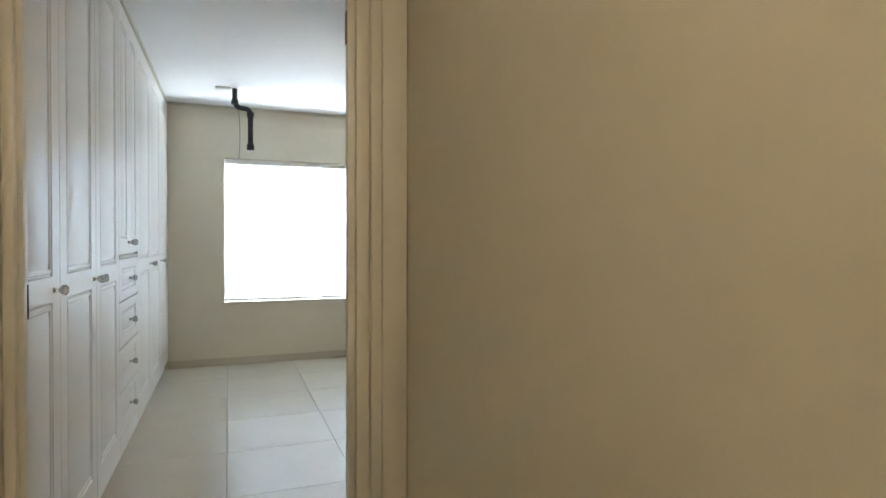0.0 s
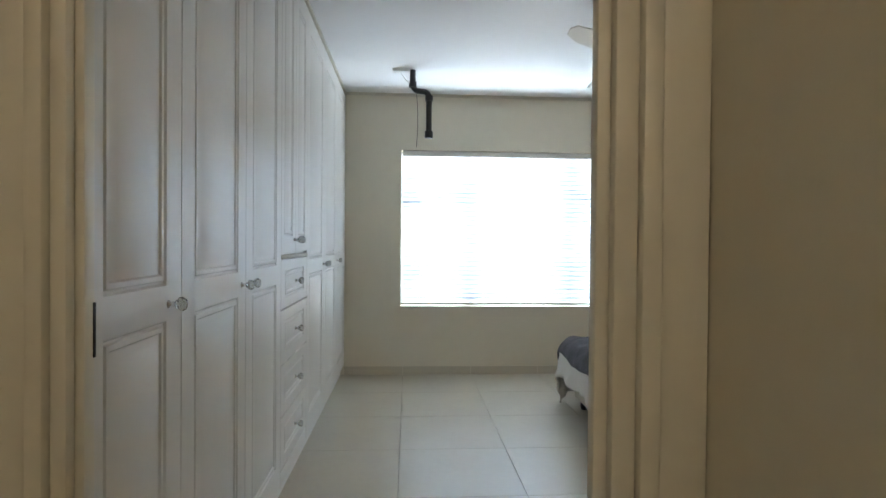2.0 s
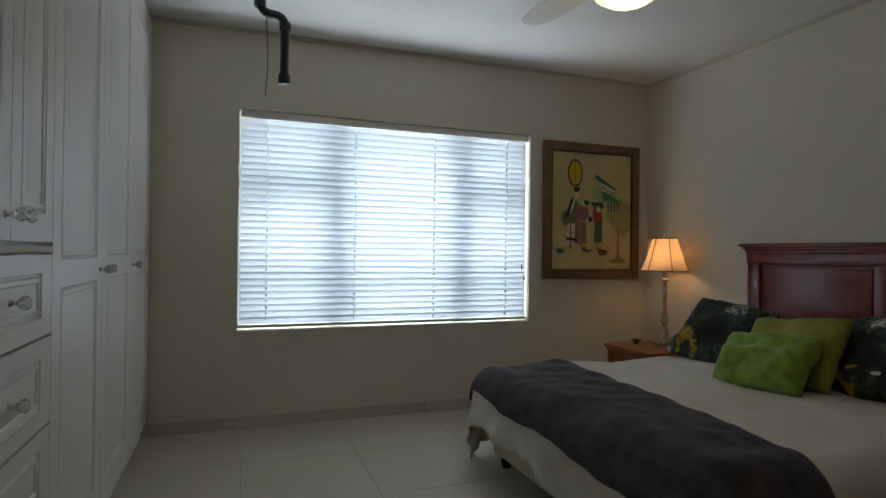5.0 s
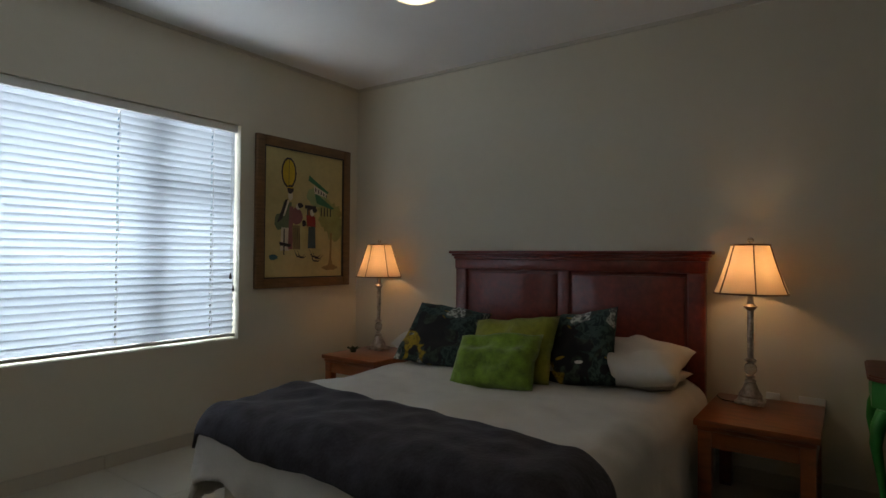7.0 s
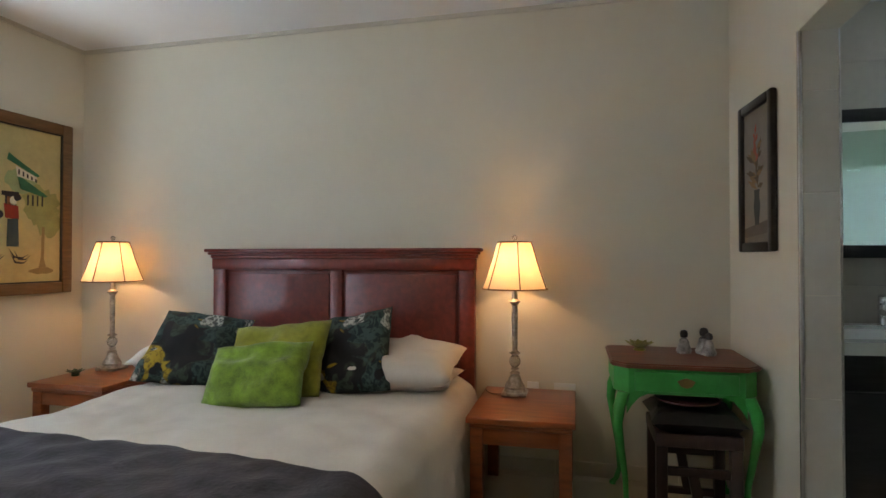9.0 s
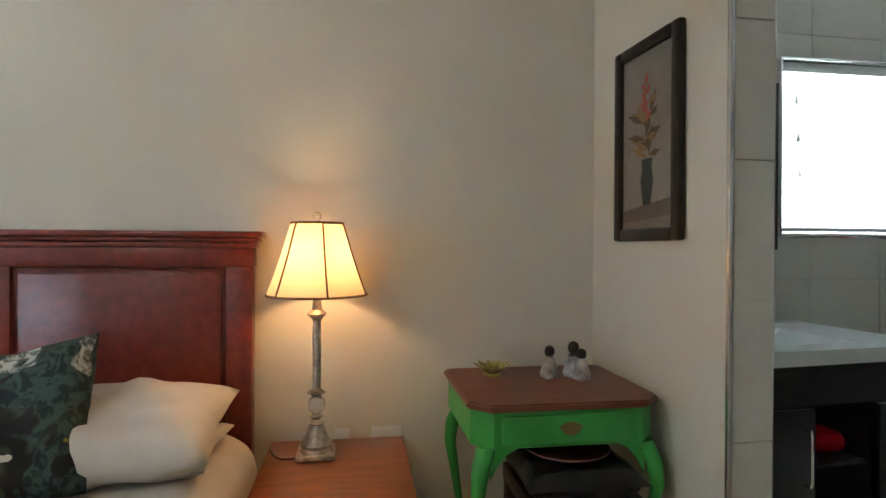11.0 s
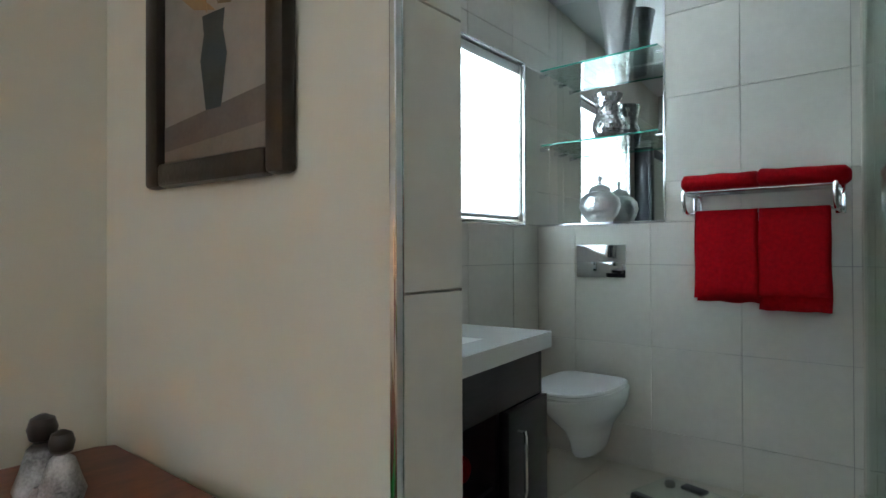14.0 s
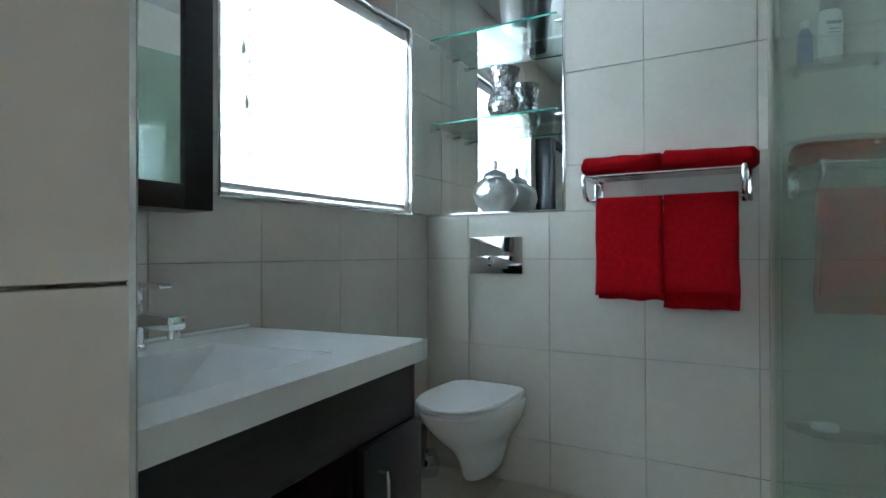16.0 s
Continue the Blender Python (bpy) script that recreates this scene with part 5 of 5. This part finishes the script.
def rolled(label, m, length, seed):
    """A towel folded into a soft roll."""
    bm = bmesh.new()
    n, seg = 18, 20
    rings = []
    for i in range(n + 1):
        u = i / n
        end = min(1, (min(u, 1 - u) * n / 1.2 + 0.55))
        ring = []
        for k in range(seg):
            a = 2 * math.pi * k / seg
            c, s = math.cos(a), math.sin(a)
            r1 = 0.085 * end * (1 + 0.08 * noise.noise((u * 5 + seed, c * 1.5, s * 1.5)))
            r2 = 0.036 * end * (1 + 0.12 * noise.noise((u * 4 + seed, c * 1.5, s * 1.5 + 3)))
            ring.append(bm.verts.new(((u - 0.5) * length, r1 * math.copysign(abs(c) ** 0.8, c), 0.036 + r2 * math.copysign(abs(s) ** 0.8, s))))
        rings.append(ring)
    for a, b in zip(rings, rings[1:]):
        for k in range(seg):
            bm.faces.new((a[k], a[(k + 1) % seg], b[(k + 1) % seg], b[k]))
    bm.faces.new(rings[0][::-1])
    bm.faces.new(rings[-1])
    return solid("towel", bm, towel_red, label, "towel", "red towels", m, smooth="all")


rolled("folded red towel lying on the chrome rack", pose(2.965, BS + 0.125, 1.296), 0.30, 1.0)
rolled("folded red towel lying on the chrome rack", pose(2.675, BS + 0.125, 1.296, 0, -2, 0), 0.31, 6.0)


def hanging_towel(label, m, w, drops, seed):
    """A towel folded over a bar: front and back falls."""
    bm = bmesh.new()
    n, rows = 14, []
    front, back = drops
    steps = [(-0.014, -back * k / 8) for k in range(8, 0, -1)] + [(-0.010, 0.006), (0, 0.012), (0.010, 0.006)] + [(0.014, -front * k / 12) for k in range(1, 13)]
    for y, z in steps:
        row = []
        for i in range(n + 1):
            u = i / n - 0.5
            s = -z / max(front, back)
            f = noise.noise((u * 3 + seed, s * 1.4, y * 20)) * 0.012 * (0.3 + s)
            row.append(bm.verts.new((u * w * (1 + 0.03 * s) + 0.006 * noise.noise((seed, s * 3, y * 30)), y * (1 + 0.5 * s) + f, z + 0.008 * noise.noise((u * 4 + seed, 1, y * 9)) * s)))
        rows.append(row)
    for a, b in zip(rows, rows[1:]):
        for i in range(n):
            bm.faces.new((a[i], a[i + 1], b[i + 1], b[i]))
    bmesh.ops.recalc_face_normals(bm, faces=bm.faces[:])
    bmesh.ops.solidify(bm, geom=bm.faces[:], thickness=0.009)
    return solid("towel", bm, towel_red, label, "towel", "red towels", m, smooth="all")


hanging_towel("red towel hanging folded over the chrome bar", pose(2.945, BS + 0.13, 1.205), 0.235, (0.36, 0.375), 2.0)
hanging_towel("red towel hanging folded over the chrome bar", pose(2.705, BS + 0.13, 1.205), 0.24, (0.34, 0.40), 8.0)

# shower
SX = 2.49
structure("trim_shower_kerb", plate([(SX - 0.045, BS + 0.001), (SX + 0.022, BS + 0.001), (SX - 0.188, -4.93), (SX - 0.252, -4.93)], 0.10), bath_tile, "tiled shower kerb")
ss = thing("shower_screen", "frameless glass shower screen on the kerb", "shower screen", m=pose(2.485, BS, 0.1, 0, 0, 10) @ pose(0, 0.595, 0))
pane = part("glass_pane", box((-0.004, -0.585, 0.012), (0.004, 0.58, 1.95)), shower_glass, ss, smooth=False)
part("bottom_channel", box((-0.009, -0.585, 0), (0.009, 0.58, 0.014), 0.002), chrome, ss)
part("wall_channel", box((-0.01, -0.592, 0), (0.01, -0.58, 1.95), 0.002), shadow_trim, ss)
for z, items in ((1.62, True), (1.37, False), (0.41, False)):
    cs = thing("shower_shelf", "small curved glass shower shelf on chrome studs", "shelf", "shower shelves", pose(2.30, BS, z))
    pts = [(-0.15, 0.005), (0.15, 0.005)] + [(0.15 * math.cos(a), 0.02 + 0.12 * math.sin(a)) for a in [math.pi * k / 12 for k in range(13)]]
    part("glass_plate", plate(pts, 0.008), green_glass, cs, smooth=False)
    for x in (-0.11, 0.11):
        part("stud", lathe([(0.012, 0), (0.012, 0.02), (0.008, 0.035)], 12, axis=pose(x, 0.0, -0.008, -90, 0, 0)), chrome, cs)
bottle = thing("shampoo_bottle", "white shampoo bottle with a grey cap on the shower shelf", "bottle", m=pose(2.315, BS + 0.07, 1.628, 0, 0, 20))
bb = lathe([(0.026, 0), (0.031, 0.006), (0.033, 0.07), (0.034, 0.12), (0.030, 0.165), (0.024, 0.17)], 22)
bb.transform(Matrix.Diagonal((1.1, 0.7, 1, 1)))
part("body", bb, white_plastic, bottle)
cp = lathe([(0.028, 0.17), (0.029, 0.195), (0.025, 0.215), (0.01, 0.218)], 22)
cp.transform(Matrix.Diagonal((1.1, 0.7, 1, 1)))
part("cap", cp, plain("grey_cap", (0.20, 0.21, 0.22), 0.35), bottle, "grey flip cap")
for k, (w, z) in enumerate(((0.044, 0.118), (0.03, 0.10), (0.034, 0.088))):
    part("label_bar", box((-w / 2, 0.0232, z), (w / 2, 0.0246, z + (0.010 if k == 0 else 0.004))), plain("label_ink", (0.22, 0.24, 0.3)), bottle, "unreadable grey lettering", smooth=False)
b2 = thing("soap_bottle", "blue plastic bottle on the shower shelf", "bottle", m=pose(2.385, BS + 0.05, 1.628))
part("body", lathe([(0.02, 0), (0.024, 0.006), (0.024, 0.10), (0.014, 0.125), (0.012, 0.13)], 18), plain("blue_plastic", (0.05, 0.16, 0.36), 0.35), b2)
part("cap", lathe([(0.014, 0.128), (0.014, 0.155), (0.006, 0.158)], 16), white_plastic, b2)
sb = cushion(0.085, 0.055, 0.03, 8, 0.0, 0)
sb.transform(pose(0, 0.0275, 0.015, 90, 0, 0))
solid("soap_bar", sb, white_plastic, "white soap bar on the lower shower shelf", "soap", m=pose(2.34, BS + 0.07, 0.418), smooth="all")

sc = thing("bathroom_scale", "glass bathroom scale with black grips on the floor", "scale", m=pose(3.10, -5.84, 0, 0, 0, -16))
part("glass_plate", box((-0.15, -0.15, 0.022), (0.15, 0.15, 0.03), 0.003), clear_glass, sc)
part("grip", box((-0.13, 0.105, 0.018), (0.13, 0.145, 0.034), 0.005), black_plastic, sc)
part("display", box((-0.05, -0.14, 0.018), (0.05, -0.09, 0.034), 0.004), black_plastic, sc)
for px in (-0.12, 0.12):
    for py in (-0.12, 0.12):
        part("foot", lathe([(0.02, 0), (0.024, 0.01), (0.02, 0.022)], 14, axis=pose(px, py, 0)), black_plastic, sc)

# ---- tiles of floors and walls ----
floor = tagged(new("floor"), "cream polished porcelain floor tiles with thin grout", kind="structure")
tile_mesh = finish(box((-0.2988, -0.2988, -0.009), (0.2988, 0.2988, 0.0), 0.0015), "tile", floor_tile, False)
for i in range(-1, 7):
    for j in range(0, 11):
        cx, cy = 0.512 + 0.6 * i - 0.3, -0.6 * j - 0.3
        shared("tile", tile_mesh, floor, pose(cx, cy, 0, 0, 0, 90 * ((i * 7 + j * 3) % 4)))


def tiled(wall_name, u0, u1, z0, z1, us, zs, holes, place, label, thick=0.009):
    """Wall tiles between joints us and zs, cut round holes."""
    holder = tagged(new(wall_name), label, kind="structure")
    ucuts = sorted({u0, u1, *[u for u in us if u0 < u < u1]})
    zcuts = sorted({z0, z1, *[z for z in zs if z0 < z < z1]})
    for a, b in zip(ucuts, ucuts[1:]):
        for c, d in zip(zcuts, zcuts[1:]):
            rects = [(a, b, c, d)]
            for ha, hb, hc, hd in holes:
                out = []
                for p, q, r, s in rects:
                    if q <= ha or p >= hb or s <= hc or r >= hd:
                        out.append((p, q, r, s))
                        continue
                    if r < hc:
                        out.append((p, q, r, hc))
                    if s > hd:
                        out.append((p, q, hd, s))
                    lo, hi = max(r, hc), min(s, hd)
                    if p < ha:
                        out.append((p, ha, lo, hi))
                    if q > hb:
                        out.append((hb, q, lo, hi))
                rects = out
            for p, q, r, s in rects:
                if q - p < 0.008 or s - r < 0.008:
                    continue
                g = 0.0015
                part("tile", box(*place(p + g, q - g, r + g, s - g, thick), 0.001), bath_tile, holder, smooth=False)


rows = [0.981 + 0.39 * k for k in range(-3, 5)]
tiled("wall_tiles_south", 1.99, BE, 0.0, CEIL, [3.305 + 0.39 * k for k in range(-4, 3)] + [SX + 0.002], rows, [(3.234, BE + 0.01, 1.18, 3.0)],
      lambda p, q, r, s, t: ((p, BS - t, r), (q, BS, s)), "cream square wall tiles behind the toilet")
tiled("wall_tiles_east", NICHE, JIN - 0.012, 0.0, CEIL, [-5.095 + 0.385 * k for k in range(-3, 4)], rows, [(BY0 - 0.001, BY1 + 0.001, BZ0 - 0.001, BZ1 + 0.001), (NICHE - 1, BS, -1, 1.19)],
      lambda p, q, r, s, t: ((BE, p, r), (BE + t, q, s)), "cream square wall tiles round the bathroom window")
tiled("wall_tiles_jamb", JIN + 0.003, JY - 0.011, 0.0, 1.95, [], [0.989 + 0.37 * k for k in range(-2, 3)], [], lambda p, q, r, s, t: ((JX - 0.004, p, r), (JX + 0.012, q, s)), "cream tiles on the bathroom door jamb")
